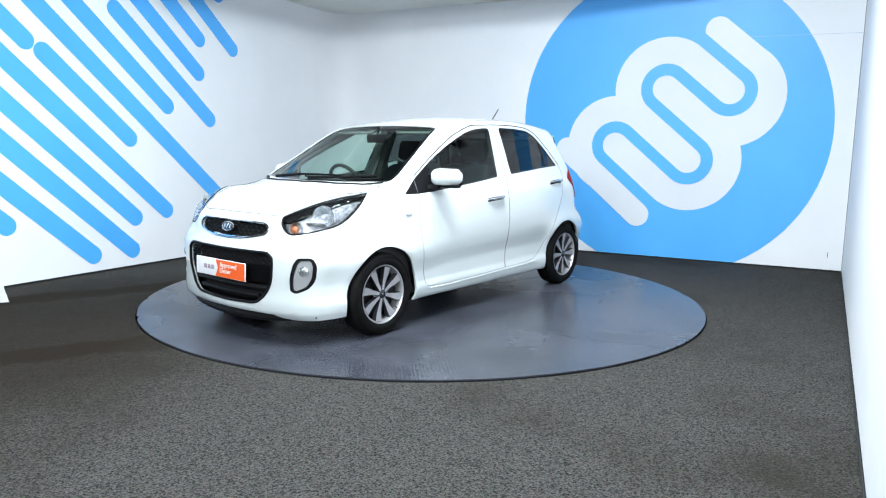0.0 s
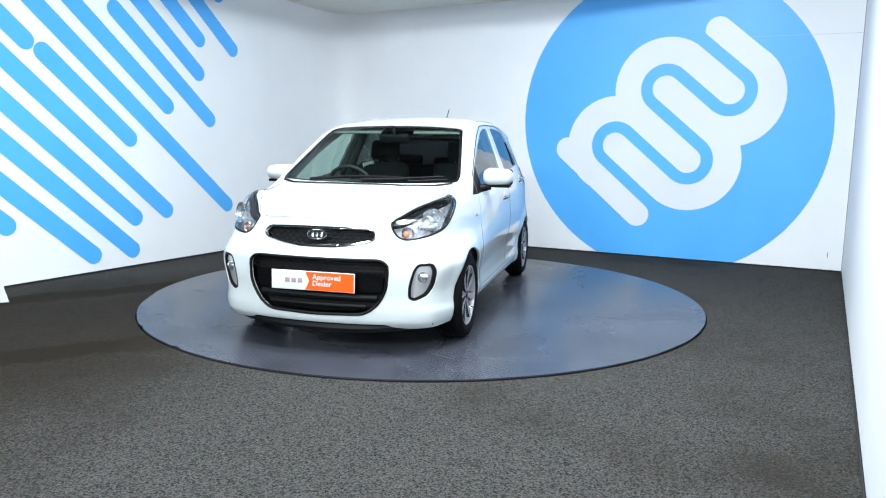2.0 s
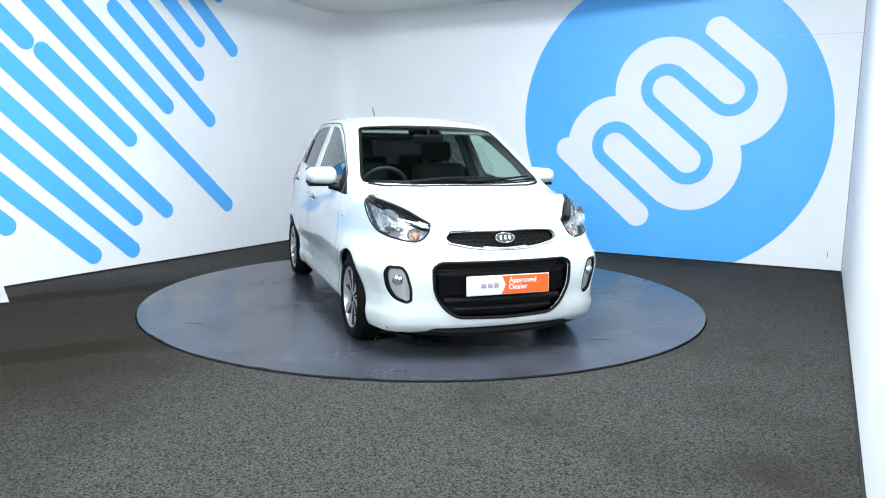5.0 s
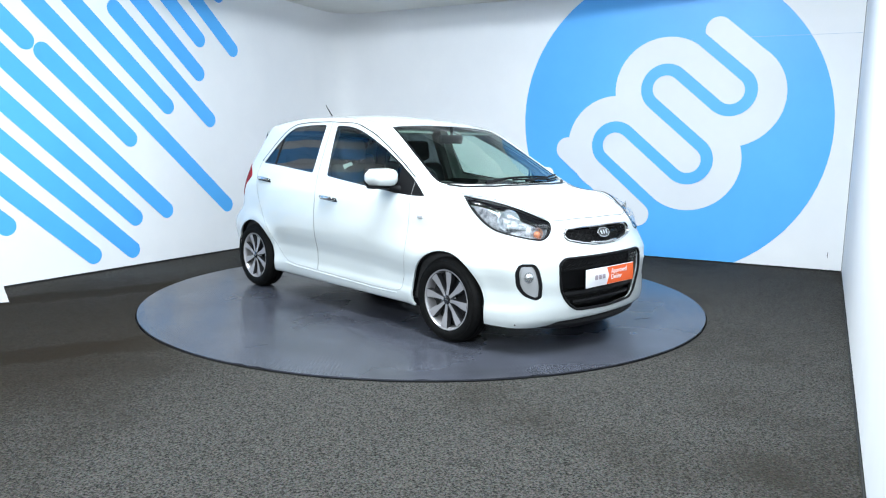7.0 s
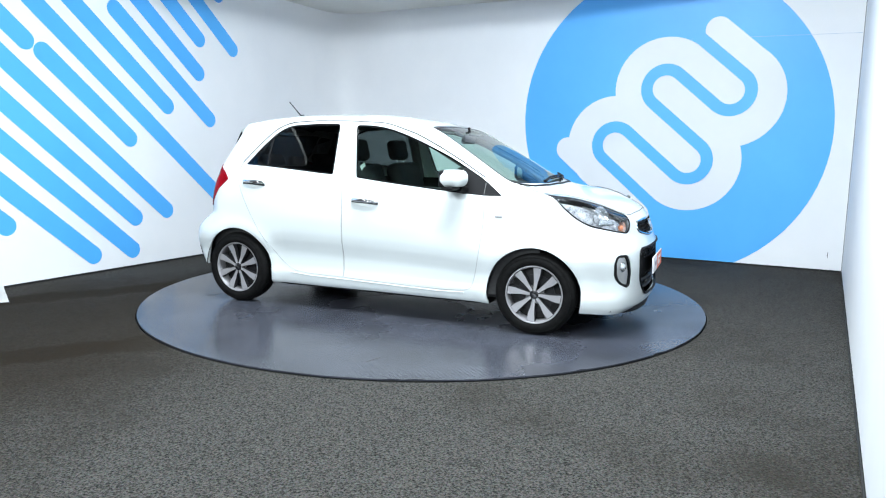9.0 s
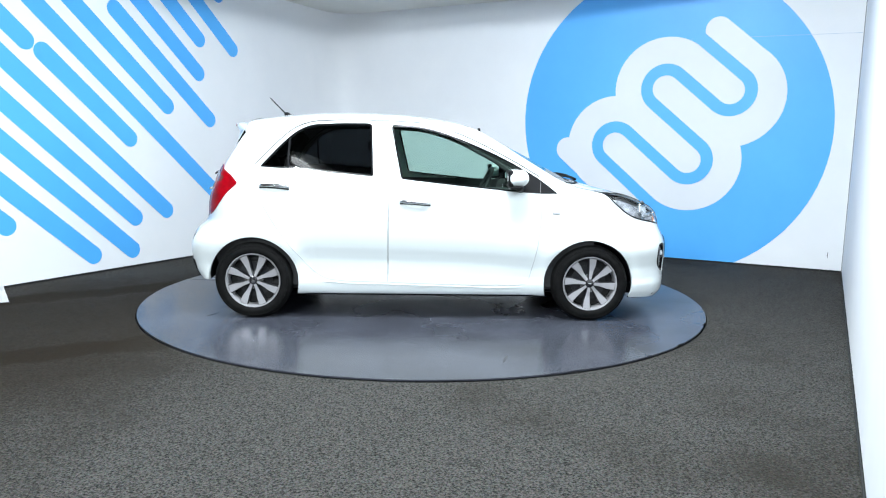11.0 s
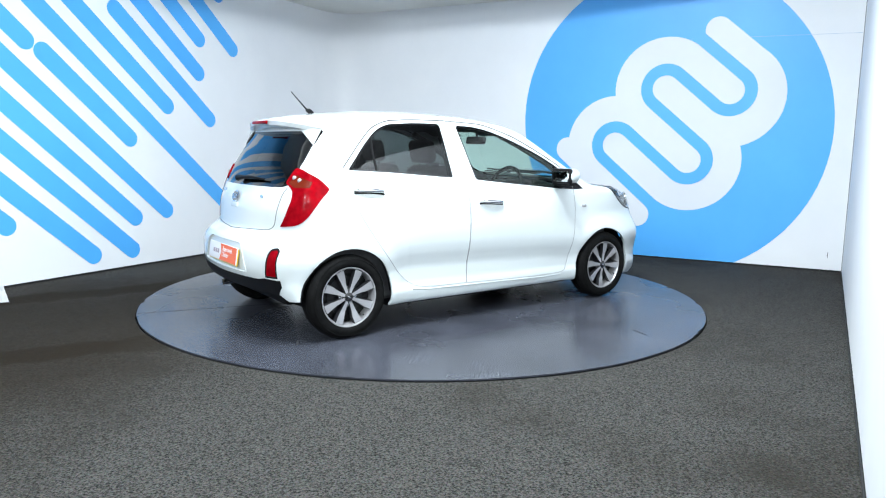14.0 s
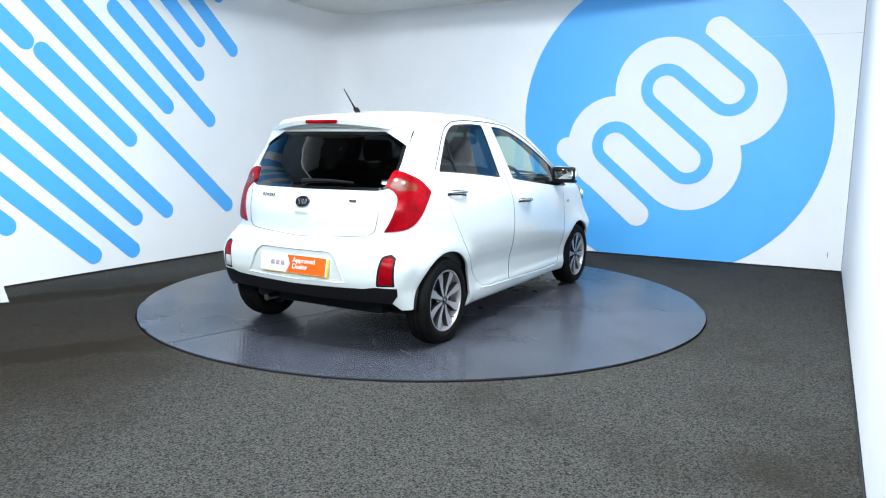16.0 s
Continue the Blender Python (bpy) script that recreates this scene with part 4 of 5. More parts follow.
badge(None, pose(*laid([(0.0, 0.700)], "end", 1, 0.004)[0], 0, -22, 0), 0.060, 0.029, "front_badge")
badge(None, pose(*laid([(0.0, 0.874)], "end", -1, 0.003)[0], 0, -14, 180), 0.055, 0.035, "rear_badge")


def number_plate(x, z, lean, front):
    """A dealer's plate: white and orange, with its words; faces +x before turning."""
    b = new("number_plate")
    b.parent = car
    b["label"] = "white and orange dealer plate"
    b.matrix_basis = pose(x, 0, z, 0, lean, 0 if front else 180)
    w, h = 0.262, 0.0565
    bm = bmesh.new()
    slab(bm, pose(-0.004, 0, 0), (0.008, 2 * w, 2 * h), 0.003)
    part("panel", bm, M_PLATE_WHITE, b)
    bm = bmesh.new()
    prism(bm, [(w - 0.004, -h + 0.003), (w - 0.004, h - 0.003), (-0.045, h - 0.003), (-0.02, 0.0), (-0.045, -h + 0.003)], lambda u, v, q: (0.0005 + q, u, v), 0.001)
    part("orange_field", bm, M_PLATE_ORANGE, b, "orange half of the plate", smooth=False)
    face = Matrix(((0, 0, 1, 0.0026), (1, 0, 0, 0), (0, 1, 0, 0), (0, 0, 0, 1)))
    lettering("Approved\nDealer", 0.044, face @ pose(0.0, 0.010, 0), M_PLATE_TEXT, b, "words")
    for u in (-0.158, -0.118, -0.078):
        bm = bmesh.new()
        slab(bm, pose(0.001, u, 0), (0.003, 0.030, 0.028), 0.001)
        part("bar", bm, M_PLATE_GREY, b)
    if not front:
        bm = bmesh.new()
        slab(bm, pose(-0.008, 0.012, -0.006), (0.004, 2 * w, 2 * h), 0.002)
        part("lower_plate", bm, M_PLATE_YELLOW, b, "yellow plate showing behind")


number_plate(1.884, 0.438, -2, True)
number_plate(-1.731, 0.503, -9, False)

LIP = both([(0.0, 0.187), (0.42, 0.187), (0.485, 0.158), (0.67, 0.160), (0.77, 0.172), (0.82, 0.10), (0.0, 0.10)])
skin_part("front_lip", take(skin, [f for f in cut(skin, LIP, "end", 1) if f.calc_center_median().x > 1.45]), M_BLACK, car, "black lower front lip", 0.012, 0.01)

# tail: bumper and tailgate
BUMPLAMP = rounded([(0.600, 0.592), (0.655, 0.602), (0.684, 0.58), (0.684, 0.415), (0.578, 0.412), (0.585, 0.50)], [.02, .02, .02, .01, .01, .05], 3)
for s in (1, -1):
    q = BUMPLAMP if s > 0 else [(-y, z) for y, z in BUMPLAMP]
    lamp = new("bumper_lamp")
    lamp.parent = car
    piece = take(skin, cut(skin, q, "end", -1))
    inner = take(piece, cut(piece, inset(q, 0.012), "end", -1))
    skin_part("surround", piece, M_BLACK, lamp, "black lamp surround", 0.002, 0.01)
    if s > 0:
        low = take(inner, cut(inner, [(0.5, 0.4), (0.75, 0.4), (0.75, 0.495), (0.5, 0.495)], "end", -1))
        skin_part("reverse_lens", low, M_CLEAR, lamp, "clear reversing lens", 0.004, 0.01)
    skin_part("red_lens", inner, M_RED, lamp, "red fog and reflector lens", 0.004, 0.01)

RECESS = rounded(both([(0.0, 0.597), (0.275, 0.597), (0.315, 0.565), (0.385, 0.420), (0.0, 0.414)]), [.03, .04, .03, .02, .03, .02, .03, .04], 3)
skin_part("plate_recess", take(skin, cut(skin, RECESS, "end", -1)), M_PAINT, car, "", 0.014, 0)
seam("recess_edge", RECESS, "end", -1, car, 0.003, M_PAINT)
DIFF = both([(0.0, 0.385), (0.50, 0.395), (0.57, 0.408), (0.692, 0.405), (0.688, 0.36), (0.655, 0.312), (0.0, 0.312)])
skin_part("rear_diffuser", take(skin, [f for f in cut(skin, DIFF, "end", -1) if f.calc_center_median().x < -1.3]), M_BLACK, car, "black plastic lower rear bumper", -0.004, 0.03)
UNDER = both([(0.0, 0.312), (0.655, 0.312), (0.69, 0.268), (0.82, 0.268), (0.82, 0.12), (0.0, 0.12)])
bmesh.ops.delete(skin, geom=[f for f in cut(skin, UNDER, "end", -1) if f.calc_center_median().x < -1.40], context="FACES")

# doors, bonnet and tailgate
DOOR_F = rounded([(-0.298, 1.398), (0.0, 1.384), (0.10, 1.359), (0.28, 1.302), (0.473, 1.211), (0.66, 1.112), (0.83, 1.012), (0.822, 0.90), (0.835, 0.744), (0.811, 0.519), (0.763, 0.315), (0.747, 0.268), (0.69, 0.252), (0.499, 0.247), (0.194, 0.252), (-0.133, 0.262), (-0.241, 0.265), (-0.236, 0.846), (-0.268, 1.0)], [.01, .1, .1, .1, .1, .1, .03, .05, .1, .1, .03, .03, .03, .1, .1, .05, .01, .1, .1], 3)
DOOR_R = rounded([(-0.305, 1.400), (-0.58, 1.399), (-0.80, 1.386), (-0.92, 1.340), (-1.02, 1.25), (-1.185, 1.075), (-1.214, 0.985), (-1.081, 0.739), (-0.95, 0.546), (-0.80, 0.370), (-0.74, 0.318), (-0.672, 0.285), (-0.545, 0.271), (-0.246, 0.266), (-0.241, 0.846), (-0.274, 1.0)], [.01, .05, .06, .08, .1, .04, .06, .1, .1, .08, .04, .04, .05, .01, .1, .1], 3)
BONNET = [(1.724, 0.35), (1.688, 0.435), (1.50, 0.535), (1.30, 0.615), (1.06, 0.618), (1.155, 0.35), (1.185, 0.0)]
BONNET = rounded(BONNET + [(x, -y) for x, y in BONNET[-2::-1]] + [(1.744, 0.0)], [.05, .03, .1, .05, .02, .15, .1, .15, .02, .05, .1, .03, .05, .1], 3)
GATE = rounded(both([(0.0, 1.335), (0.53, 1.335), (0.635, 1.10), (0.53, 0.93), (0.50, 0.72), (0.46, 0.690), (0.0, 0.668)]), [.03, .04, .05, .03, .05, .04, .05, .04, .05, .03, .05, .04], 3)
for s in (1, -1):
    for poly, name, hx, hz, label in ((DOOR_F, "front_door", -0.052, 0.834, "white front door"), (DOOR_R, "rear_door", -1.033, 0.931, "white rear door")):
        door = skin_part(name, take(skin, cut(skin, poly, "side", s)), M_PAINT, car, label)
        seam("door_gap", poly, "side", s, door, 0.0014)
        bm = bmesh.new()
        pts = [(hx - 0.105, hz + 0.004), (hx - 0.08, hz + 0.004), (hx, hz), (hx + 0.08, hz - 0.005), (hx + 0.105, hz - 0.006)]
        o = [0.004, 0.024, 0.033, 0.026, 0.006]
        tube(bm, [laid([q], "side", s, k)[0] for q, k in zip(pts, o)], [0.008, 0.0125, 0.013, 0.0125, 0.008], 10, flat=1.0)
        part("bar", bm, M_CHROME, door, "chrome door handle")
        # black tube painted in for the shade of the gap below the handle
        bm = bmesh.new()
        tube(bm, [laid([(q[0], q[1] - 0.013)], "side", s, k * 0.45)[0] for q, k in zip(pts, o)], 0.006, 6)
        part("underside", bm, M_BLACK, door)
        bm = bmesh.new()
        oval = [(hx + 0.058 * math.cos(t), hz - 0.002 + 0.036 * math.sin(t)) for t in [2 * math.pi * i / 28 for i in range(28)]]
        tube(bm, laid(oval, "side", s, 0.0), 0.0022, 6, True)
        part("cup_edge", bm, M_PAINT_WARM, door)
    # door mirror
    mir = new("door_mirror")
    mir.parent = car
    mir["label"] = "white door mirror with a black base"
    bm = bmesh.new()
    t = bmesh.new()
    bmesh.ops.create_cube(t, size=1.0, matrix=Matrix.Diagonal((0.150, 0.220, 0.136, 1)))
    for w in t.verts:
        if w.co.x > 0:
            w.co.y *= 0.82
            w.co.z = w.co.z * 0.80
        if w.co.y * s > 0:
            w.co.z *= 0.86
            w.co.x -= 0.012
    bmesh.ops.bevel(t, geom=t.edges[:], offset=0.046, segments=6, profile=0.5, affect="EDGES")
    merge(bm, t, pose(0.655, 0.846 * s, 1.014))
    part("housing", bm, M_PAINT, mir)
    bm = bmesh.new()
    slab(bm, pose(0.632, 0.845 * s, 0.952), (0.085, 0.185, 0.022), 0.010)
    tube(bm, [(0.665, 0.80 * s, 0.950), (0.68, 0.745 * s, 0.935), (0.69, 0.71 * s, 0.928)], [0.026, 0.028, 0.034], 10)
    part("base", bm, M_BLACK, mir, "black mirror foot")
    bm = bmesh.new()
    slab(bm, pose(0.594, 0.846 * s, 1.012), (0.040, 0.200, 0.116), 0.0195, 4)
    part("frame", bm, M_BLACK, mir, "black mirror frame")
    bm = bmesh.new()
    slab(bm, pose(0.5725, 0.848 * s, 1.011, 0, -3, 0), (0.004, 0.150, 0.078), 0.0018)
    part("glass", bm, M_MIRROR, mir, "mirror glass")
    # small side turn lamp
    bm = bmesh.new()
    slab(bm, Matrix.Translation(laid([(0.937, 0.770)], "side", s, 0.002)[0]), (0.052, 0.010, 0.020), 0.0045)
    part("side_repeater", bm, M_CLEAR, car, "small clear side turn lamp")
    # bright ledge of the sill below the doors
    bm = bmesh.new()
    tube(bm, laid(dense([(-0.70, 0.268), (-0.545, 0.256), (-0.133, 0.248), (0.499, 0.233), (0.70, 0.238)], closed=False), "side", s, -0.001), 0.0055, 8)
    part("sill_ledge", bm, M_PAINT, car)
    # strip below the doors, tinted as a yellowish reflection and sunk in the skin
    bm = bmesh.new()
    tube(bm, laid(dense([(-0.84, 0.215), (0.83, 0.200)], closed=False), "side", s, -0.012), 0.010, 8)
    part("sill_strip", bm, M_PAINT_WARM, car)

skin_part("bonnet", take(skin, [f for f in cut(skin, BONNET, "top", 1) if f.calc_center_median().z > 0.7]), M_PAINT, car, "white bonnet")
seam("bonnet_gap", BONNET, "top", 1, car, 0.0021, M_GAP)
gate = skin_part("tailgate", take(skin, cut(skin, GATE, "end", -1)), M_PAINT, car, "white tailgate")
low = [(0.62, 1.06), (0.53, 0.93), (0.50, 0.72), (0.46, 0.690), (0.0, 0.668), (-0.46, 0.690), (-0.50, 0.72), (-0.53, 0.93), (-0.62, 1.06)]
seam("tailgate_gap", rounded(low, 0.03, 3)[4:-4], "end", -1, gate, 0.0021, M_GAP, closed=False)
skin_part("body", skin, M_PAINT, car, "white painted body shell", 0.0, 0.016)

# tailgate fittings
bm = bmesh.new()
slab(bm, pose(*laid([(0.0, 0.820)], "end", -1, 0.0)[0], 0, 6), (0.014, 0.11, 0.030), 0.006)
part("release_handle", bm, M_PAINT, gate, "white release handle")
for y, w in ((0.375, 0.016), (0.352, 0.012), (0.330, 0.016), (0.308, 0.012), (0.287, 0.016), (0.266, 0.012)):
    bm = bmesh.new()
    slab(bm, pose(*laid([(y, 0.905)], "end", -1, 0.001)[0], 0, 12), (0.005, w, 0.020 if w > 0.014 else 0.026), 0.0015)
    part("badge_bar", bm, M_CHROME, gate)
bm = bmesh.new()
slab(bm, pose(*laid([(-0.335, 0.893)], "end", -1, 0.001)[0], 0, 12, -8), (0.005, 0.10, 0.017), 0.0015)
part("badge_bar", bm, M_CHROME, gate)
bm = bmesh.new()
tube(bm, [laid([(y, 0.985 + 0.02 * k)], "end", -1, 0.016 + h)[0] for y, k, h in ((0.02, 0, 0.01), (-0.05, 0.3, 0.014), (-0.18, 0.6, 0.010), (-0.33, 0.4, 0.004))], [0.022, 0.014, 0.010, 0.006], 8)
part("rear_wiper", bm, M_BLACK, gate, "black rear wiper")

# roof spoiler with the high brake lamp
bm = bmesh.new()
rows = []
for i in range(33):
    y = -0.575 + 1.15 * i / 32
    tip = -1.445 + 0.50 * y * y
    drop = 0.055 * (abs(y) / 0.575) ** 2.2
    front = laid([(-1.235, y)], "top", 1, 0.003)[0]
    midp = laid([(-1.33, y)], "top", 1, 0.006)[0]
    rows.append([bm.verts.new(q) for q in (tuple(front), tuple(midp), (tip + 0.012, y, 1.388 - drop), (tip, y, 1.380 - drop), (tip + 0.004, y, 1.352 - drop), (tip + 0.03, y, 1.340 - drop), (tip + 0.14, y, 1.325 - drop))])
for a, b in zip(rows, rows[1:]):
    for j in range(6):
        bm.faces.new((a[j], a[j + 1], b[j + 1], b[j]))
bm.faces.new(rows[0])
bm.faces.new(rows[-1])
spoiler = part("spoiler", bm, M_PAINT, car, "white roof spoiler")
bm = bmesh.new()
slab(bm, pose(-1.449, 0, 1.366, 0, 6), (0.012, 0.25, 0.022), 0.005)
part("brake_lamp", bm, M_RED, spoiler, "red high-level brake lamp")

# aerial, wipers
bm = bmesh.new()
base = Vector(laid([(-1.086, 0.0)], "top", 1, 0.0)[0])
tube(bm, [base + Vector((0.03, 0, 0.002)), base + Vector((0.0, 0, 0.018)), base + Vector((-0.02, 0, 0.022))], [0.012, 0.018, 0.010], 10)
tube(bm, [base + Vector((-0.005, 0, 0.015)), base + Vector((-0.065, 0, 0.075)), base + Vector((-0.13, 0, 0.142))], [0.006, 0.0045, 0.0035], 8)
part("aerial", bm, M_BLACK, car, "black roof aerial leaning back")
for pts in ([(1.13, -0.36), (1.105, -0.10), (1.09, 0.20), (1.085, 0.33)], [(1.155, 0.02), (1.10, 0.30), (1.0, 0.54)], ):
    bm = bmesh.new()
    tube(bm, laid(pts, "top", 1, 0.022), [0.012, 0.008, 0.006, 0.005][:len(pts)], 8)
    tube(bm, laid([(x + 0.004, y + 0.03) for x, y in pts[1:]], "top", 1, 0.008), 0.006, 6)
    part("wiper", bm, M_BLACK, car, "black windscreen wiper")
bm = bmesh.new()
line = [(1.10, -0.50), (1.16, -0.30), (1.178, 0.0), (1.16, 0.30), (1.10, 0.50), (1.02, 0.61)]
tube(bm, laid(dense([(1.02, -0.61)] + line, closed=False), "top", 1, -0.004), 0.016, 8, flat=0.6)
part("cowl", bm, M_BLACK, car, "black cowl below the windscreen")
# black chin under the front bumper
bm = bmesh.new()
tube(bm, [(1.800 - 0.27 * y * y - 0.15 * y**4, y, 0.152 + 0.05 * (abs(y) / 0.66) ** 3) for y in np.linspace(-0.66, 0.66, 25)], 0.030, 8, flat=1.0)
part("chin", bm, M_BLACK, car, "black chin spoiler")
# roof ditch lines
for s in (1, -1):
    rail = rounded([(0.90, 0.965), (0.83, 1.014), (0.66, 1.115), (0.473, 1.214), (0.28, 1.305), (0.10, 1.362), (0.0, 1.387), (-0.298, 1.401), (-0.58, 1.402), (-0.80, 1.389), (-0.92, 1.343), (-1.02, 1.253), (-1.185, 1.078), (-1.2, 1.06)], 0.05, 3)
    seam("drip_line", rail[6:-6], "side", s, car, 0.0034, M_BLACK, closed=False, label="black drip seal over the doors")
    seam("roof_seam", [(0.34, 0.535 * s), (0.0, 0.520 * s), (-0.6, 0.512 * s), (-1.20, 0.505 * s)], "top", 1, car, 0.0022, closed=False)

# underside
bm = bmesh.new()
box(bm, (-0.86, -0.68, 0.150), (0.86, 0.68, 0.30), 0.02)
box(bm, (0.80, -0.50, 0.145), (1.72, 0.50, 0.40), 0.03)
box(bm, (-1.52, -0.52, 0.20), (-0.80, 0.52, 0.44), 0.04)
tube(bm, [(-1.20, -0.62, 0.25), (-1.20, 0.62, 0.25)], 0.035, 10)
part("underbody", bm, M_BLACK, car, "black underbody")
bm = bmesh.new()
tube(bm, [(-1.30, 0.33, 0.24), (-1.62, 0.33, 0.235)], 0.022, 12)
part("exhaust", bm, M_CHROME, car, "steel exhaust tip")


def build_wheel(place):
    """Tyre, alloy rim with eight broad spokes, hub cap, bolts and brake disc; outer side to -y."""
    w = new("wheel")
    w.parent = car
    w.matrix_basis = place
    bm = bmesh.new()
    revolve(bm, [(0.188, 0.075), (0.190, -0.060), (0.193, -0.078), (0.203, -0.086), (0.220, -0.090), (0.240, -0.087), (0.258, -0.076), (0.268, -0.060), (0.2695, -0.056), (0.2725, -0.040), (0.2668, -0.037),
                 (0.2668, -0.031), (0.2728, -0.029), (0.274, -0.004), (0.2675, -0.003), (0.2675, 0.003), (0.274, 0.004), (0.2725, 0.029), (0.266, 0.031), (0.266, 0.037), (0.271, 0.040), (0.266, 0.062), (0.24, 0.085), (0.188, 0.075)], 72)
    ty = part("tyre", bm, M_RUBBER, w, "black low-profile tyre")
    bm = bmesh.new()
    tube(bm, [(0.247 * math.cos(t), -0.0865, 0.247 * math.sin(t)) for t in [2 * math.pi * i / 60 for i in range(60)]], 0.0022, 5, True)
    part("sidewall_ring", bm, M_RUBBER, w)
    bm = bmesh.new()
    revolve(bm, [(0.182, 0.075), (0.176, 0.02), (0.176, -0.045), (0.181, -0.070), (0.186, -0.080), (0.192, -0.081), (0.1945, -0.076), (0.193, -0.060)], 72)
    rim = part("rim", bm, M_ALLOY, w, "machined alloy rim")
    bm = bmesh.new()
    revolve(bm, [(0.0, -0.012), (0.165, -0.012), (0.178, 0.0)], 40)
    part("barrel_back", bm, M_RECESS, w)
    bm = bmesh.new()
    revolve(bm, [(0.05, -0.018), (0.125, -0.018), (0.125, -0.008)], 40)
    part("brake_disc", bm, M_ALLOY_DARK, w, "dull brake disc")
    for i in range(8):
        t = math.pi / 4 * i + 0.11
        m = pose(0, 0, 0, 0, -math.degrees(t), 0)
        bm = bmesh.new()
        top = [(0.028, -0.009), (0.062, -0.0115), (0.090, -0.015), (0.130, -0.024), (0.179, -0.026), (0.179, 0.027), (0.130, 0.019), (0.090, 0.0135), (0.062, 0.0115), (0.028, 0.009)]
        depth = {0.028: -0.068, 0.062: -0.066, 0.090: -0.066, 0.130: -0.070, 0.179: -0.075}
        va = [bm.verts.new((x, depth[x], z)) for x, z in top]
        vb = [bm.verts.new((x, depth[x] + 0.030, z * 1.25)) for x, z in top]
        bm.faces.new(va)
        for k in range(len(top)):
            bm.faces.new((va[k], va[(k + 1) % len(top)], vb[(k + 1) % len(top)], vb[k]))
        for f in bm.faces:
            f.material_index = 0 if abs(f.normal.y) > 0.8 else 1
        bmesh.ops.transform(bm, matrix=m, verts=bm.verts)
        bmesh.ops.recalc_face_normals(bm, faces=bm.faces)
        for f in bm.faces:
            f.material_index = 0 if len(f.verts) > 4 else 1
        part("spoke", bm, [M_ALLOY, M_ALLOY_DARK], w, smooth=False)
    bm = bmesh.new()
    revolve(bm, [(0.0, -0.073), (0.024, -0.073), (0.029, -0.070), (0.031, -0.060)], 32)
    part("hub_cap", bm, M_BADGE, w, "black centre cap")
    bm = bmesh.new()
    slab(bm, pose(0, -0.0735, 0), (0.026, 0.002, 0.008), 0.0008)
    part("cap_mark", bm, M_CHROME, w)
    for i in range(4):
        t = math.pi / 2 * i + 0.50
        bm = bmesh.new()
        revolve(bm, [(0.0, -0.062), (0.008, -0.062), (0.010, -0.052), (0.013, -0.048), (0.015, -0.050)], 12, "y", (0.050 * math.cos(t), 0, 0.050 * math.sin(t)))
        part("wheel_bolt", bm, M_CHROME, w)
    bm = bmesh.new()
    tube(bm, [(0.160, -0.060, -0.055), (0.150, -0.075, -0.058), (0.146, -0.085, -0.06)], 0.004, 6)
    part("valve", bm, M_BLACK, w)
    return w


def copy_wheel(w, place):
    made = {}
    for o in (w, *w.children_recursive):
        made[o] = o.copy()
        scene.collection.objects.link(made[o])
        made[o].parent = made.get(o.parent, o.parent)
    made[w].matrix_basis = place
    return made[w]


first = build_wheel(pose(1.1925, -0.695, 0.270, 0, 12, 0))
copy_wheel(first, pose(-1.1925, -0.695, 0.270, 0, 30, 0))
copy_wheel(first, pose(1.1925, 0.695, 0.270, 0, 20, 180))
copy_wheel(first, pose(-1.1925, 0.695, 0.270, 0, 5, 180))

# ---- inside the car ----
iv, iq = skin_grid(70, 30, 28, 0.045)
tub, liner = bmesh.new(), bmesh.new()
for target, test in ((tub, lambda c: c.z < 0.93 and -1.45 < c.x < 1.2), (liner, lambda c: c.z > 1.345 and c.x < 0.36)):
    made = {}
    for q in iq:
        c = Vector(np.mean([iv[i] for i in q], 0))
        if test(c):
            for i in q:
                if i not in made:
                    made[i] = target.verts.new(iv[i])
            target.faces.new([made[i] for i in q])
part("trim", tub, M_INTERIOR, car, "dark inner trim")
part("headliner", liner, M_LINER, car, "grey headliner")


def car_seat(x, y):
    seat = new("front_seat")
    seat.parent = car
    seat.matrix_basis = pose(x, y, 0)
    bm = bmesh.new()
    slab(bm, pose(0.12, 0, 0.53, 0, -6), (0.50, 0.48, 0.16), 0.06, 4)
    part("cushion", bm, M_CLOTH, seat)
    bm = bmesh.new()
    slab(bm, pose(-0.21, 0, 0.80, 0, -17), (0.14, 0.47, 0.58), 0.06, 4)
    part("backrest", bm, M_CLOTH, seat)
    bm = bmesh.new()
    slab(bm, pose(-0.335, 0, 1.185, 0, -12), (0.09, 0.26, 0.17), 0.04, 4)
    part("headrest", bm, M_CLOTH, seat)
    for k in (-0.06, 0.06):
        bm = bmesh.new()
        tube(bm, [(-0.30, k, 1.05), (-0.325, k, 1.13)], 0.007, 8)
        part("headrest_post", bm, M_CHROME, seat)


car_seat(-0.02, -0.35)
car_seat(-0.02, 0.35)
bench = new("rear_bench")
bench.parent = car
bm = bmesh.new()
slab(bm, pose(-0.72, 0, 0.55, 0, -5), (0.46, 1.15, 0.16), 0.05, 3)
part("cushion", bm, M_CLOTH, bench)
bm = bmesh.new()
slab(bm, pose(-1.03, 0, 0.80, 0, -20), (0.13, 1.16, 0.52), 0.05, 3)
part("backrest", bm, M_CLOTH, bench)
for y in (-0.36, 0.0, 0.36):
    bm = bmesh.new()
    slab(bm, pose(-1.13, y, 1.085 if y else 1.065, 0, -15), (0.08, 0.24, 0.12), 0.035, 3)
    part("headrest", bm, M_CLOTH, bench)
bm = bmesh.new()
slab(bm, pose(0.88, 0, 0.86, 0, 6), (0.50, 1.25, 0.14), 0.05, 4)
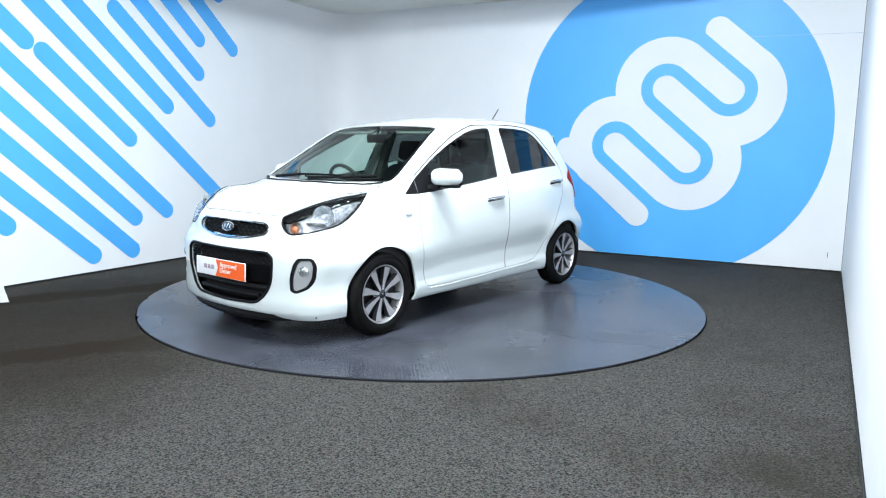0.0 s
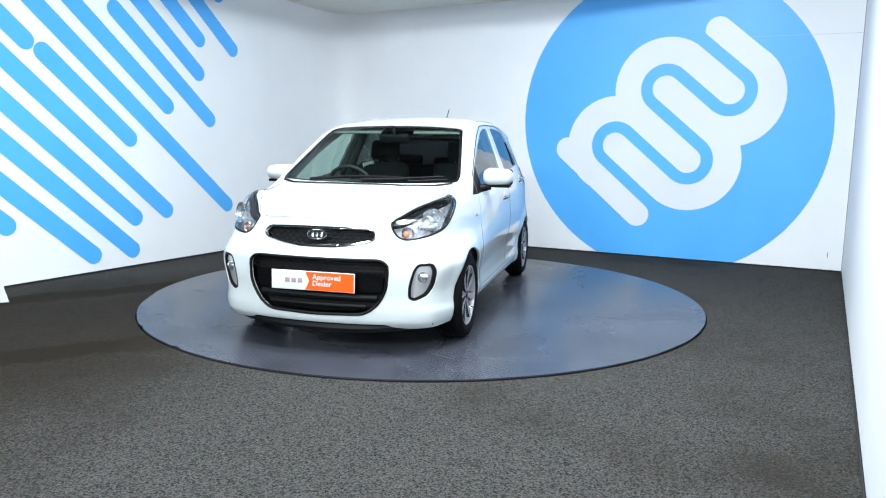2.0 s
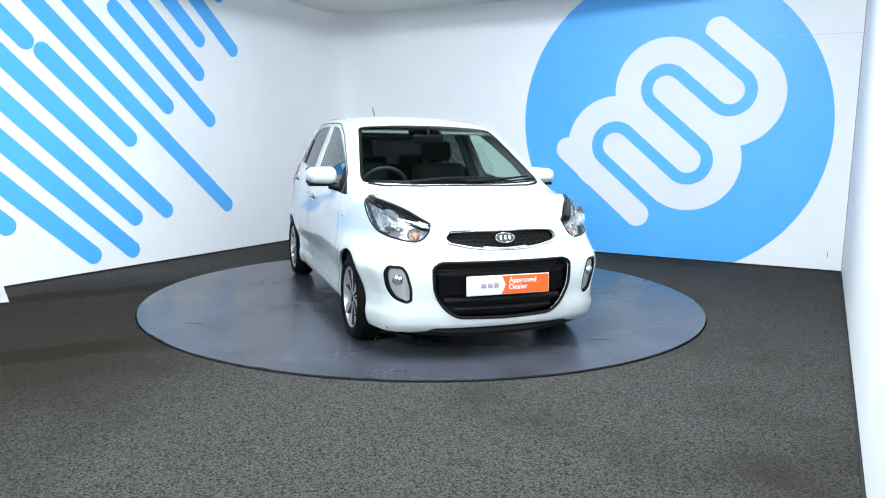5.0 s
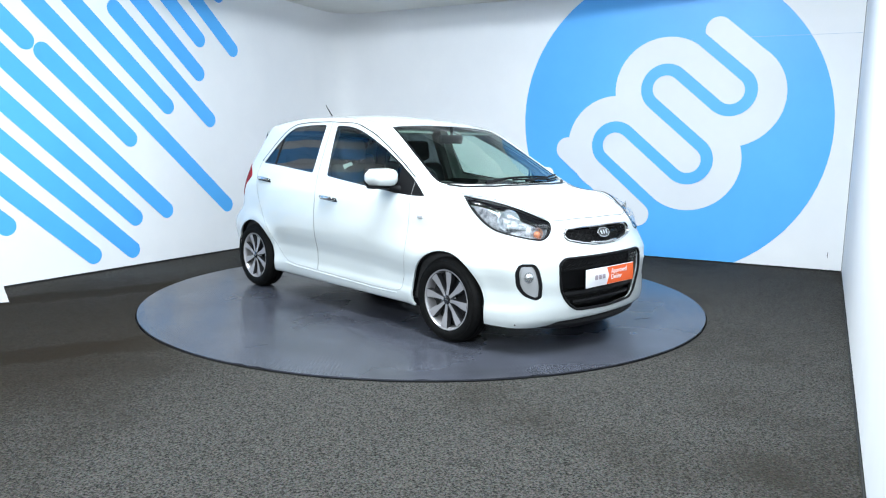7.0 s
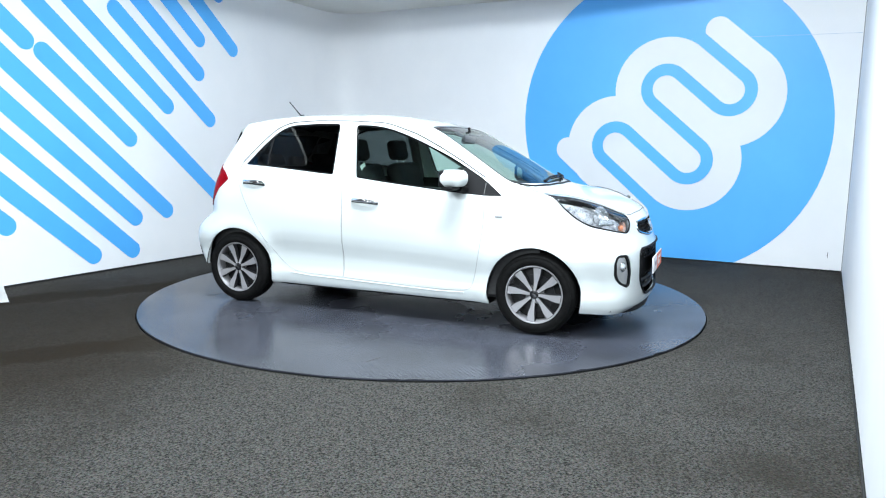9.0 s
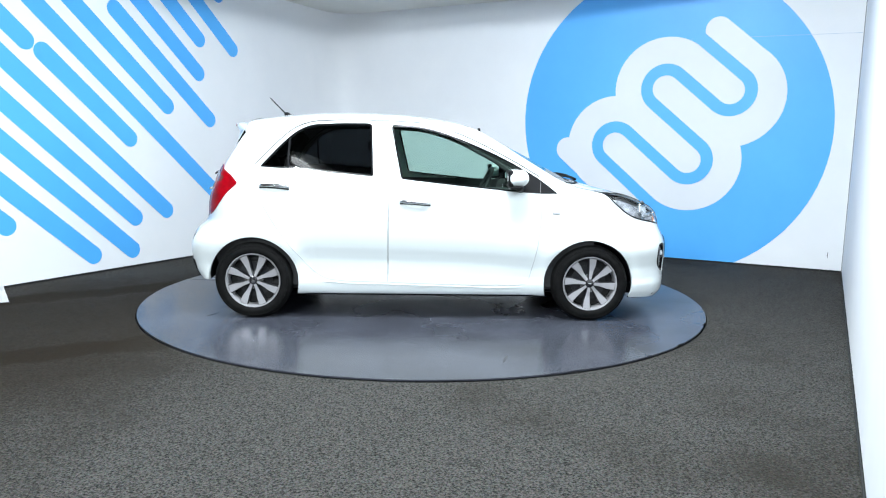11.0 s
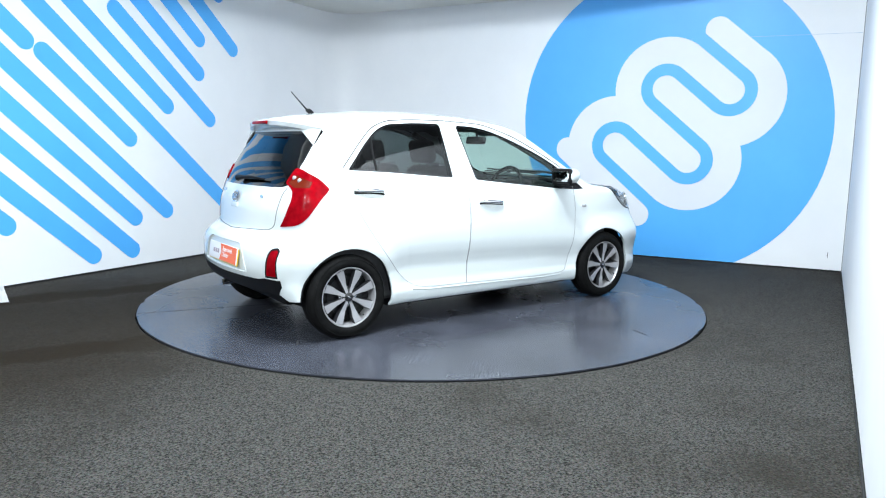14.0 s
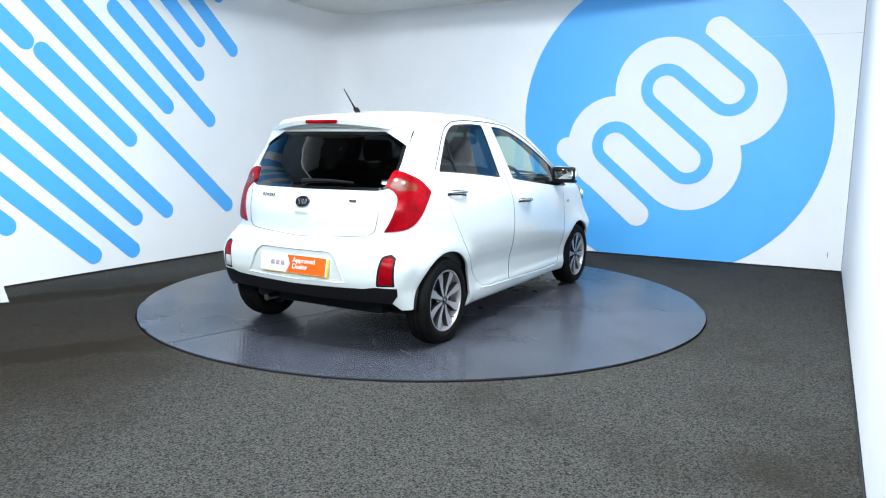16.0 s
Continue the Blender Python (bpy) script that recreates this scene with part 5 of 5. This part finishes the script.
slab(bm, pose(0.70, -0.35, 0.925, 0, 10), (0.22, 0.34, 0.08), 0.035, 4)
slab(bm, pose(0.68, 0, 0.68, 0, 0), (0.20, 0.28, 0.40), 0.04, 3)
part("dashboard", bm, M_INTERIOR, car, "black dashboard")
wheel_ = new("steering_wheel")
wheel_.parent = car
wheel_.matrix_basis = pose(0.44, -0.35, 0.90, 0, -66, 0)
bm = bmesh.new()
tube(bm, [(0.178 * math.cos(t), 0.178 * math.sin(t), 0) for t in [2 * math.pi * i / 40 for i in range(40)]], 0.015, 10, True)
part("rim", bm, M_INTERIOR, wheel_)
bm = bmesh.new()
slab(bm, pose(0, 0, -0.02), (0.12, 0.14, 0.05), 0.02, 3)
slab(bm, pose(0, 0, -0.01), (0.03, 0.34, 0.02), 0.008)
slab(bm, pose(-0.09, 0, -0.01), (0.17, 0.04, 0.02), 0.008)
tube(bm, [(0, 0, -0.02), (0, 0, -0.30)], 0.03, 10)
part("hub", bm, M_INTERIOR, wheel_)
bm = bmesh.new()
slab(bm, pose(0.43, 0, 1.277, 0, 12), (0.035, 0.24, 0.065), 0.016, 3)
tube(bm, [(0.44, 0, 1.30), (0.43, 0, 1.37)], 0.010, 8)
part("rear_view_mirror", bm, M_BLACK, car, "black rear-view mirror")
for s in (1, -1):
    bm = bmesh.new()
    slab(bm, pose(0.30, 0.33 * s, 1.345, 0, 22), (0.16, 0.40, 0.014), 0.006)
    part("sun_visor", bm, M_LINER, car)
    bm = bmesh.new()
    tube(bm, laid([(-0.30, 0.96), (-0.305, 1.15), (-0.31, 1.37)], "side", s, -0.05), 0.042, 8)
    tube(bm, laid([(-1.25, 1.0), (-1.16, 1.15), (-1.05, 1.32)], "side", s, -0.055), 0.05, 8)
    tube(bm, laid([(0.86, 0.955), (0.62, 1.125), (0.36, 1.26), (0.18, 1.34)], "side", s, -0.038), 0.026, 8)
    part("pillar_trim", bm, M_PILLAR, car, "grey pillar trim")
# added white slip, standing in for a bright patch in the windscreen
bm = bmesh.new()
slab(bm, pose(-0.235, -0.46, 1.035, 14, -16, 6), (0.003, 0.10, 0.10), 0.001)
part("paper", bm, M_WHITE_SHEET, car, "added white slip for a bright patch in the windscreen")

for ob in car.children:
    ob.matrix_basis = CAR_AT @ ob.matrix_basis


# ---- turning ----
START, RATE = -129.932, 11.7669


def motions():
    times = [0.5 * i for i in range(33)]
    walk(car, [(t, pose(0, 0, 0, rz=START + RATE * t)) for t in times])
    walk(turntable, [(t, pose(0, 0, 0, rz=START + RATE * t)) for t in times])


motions()
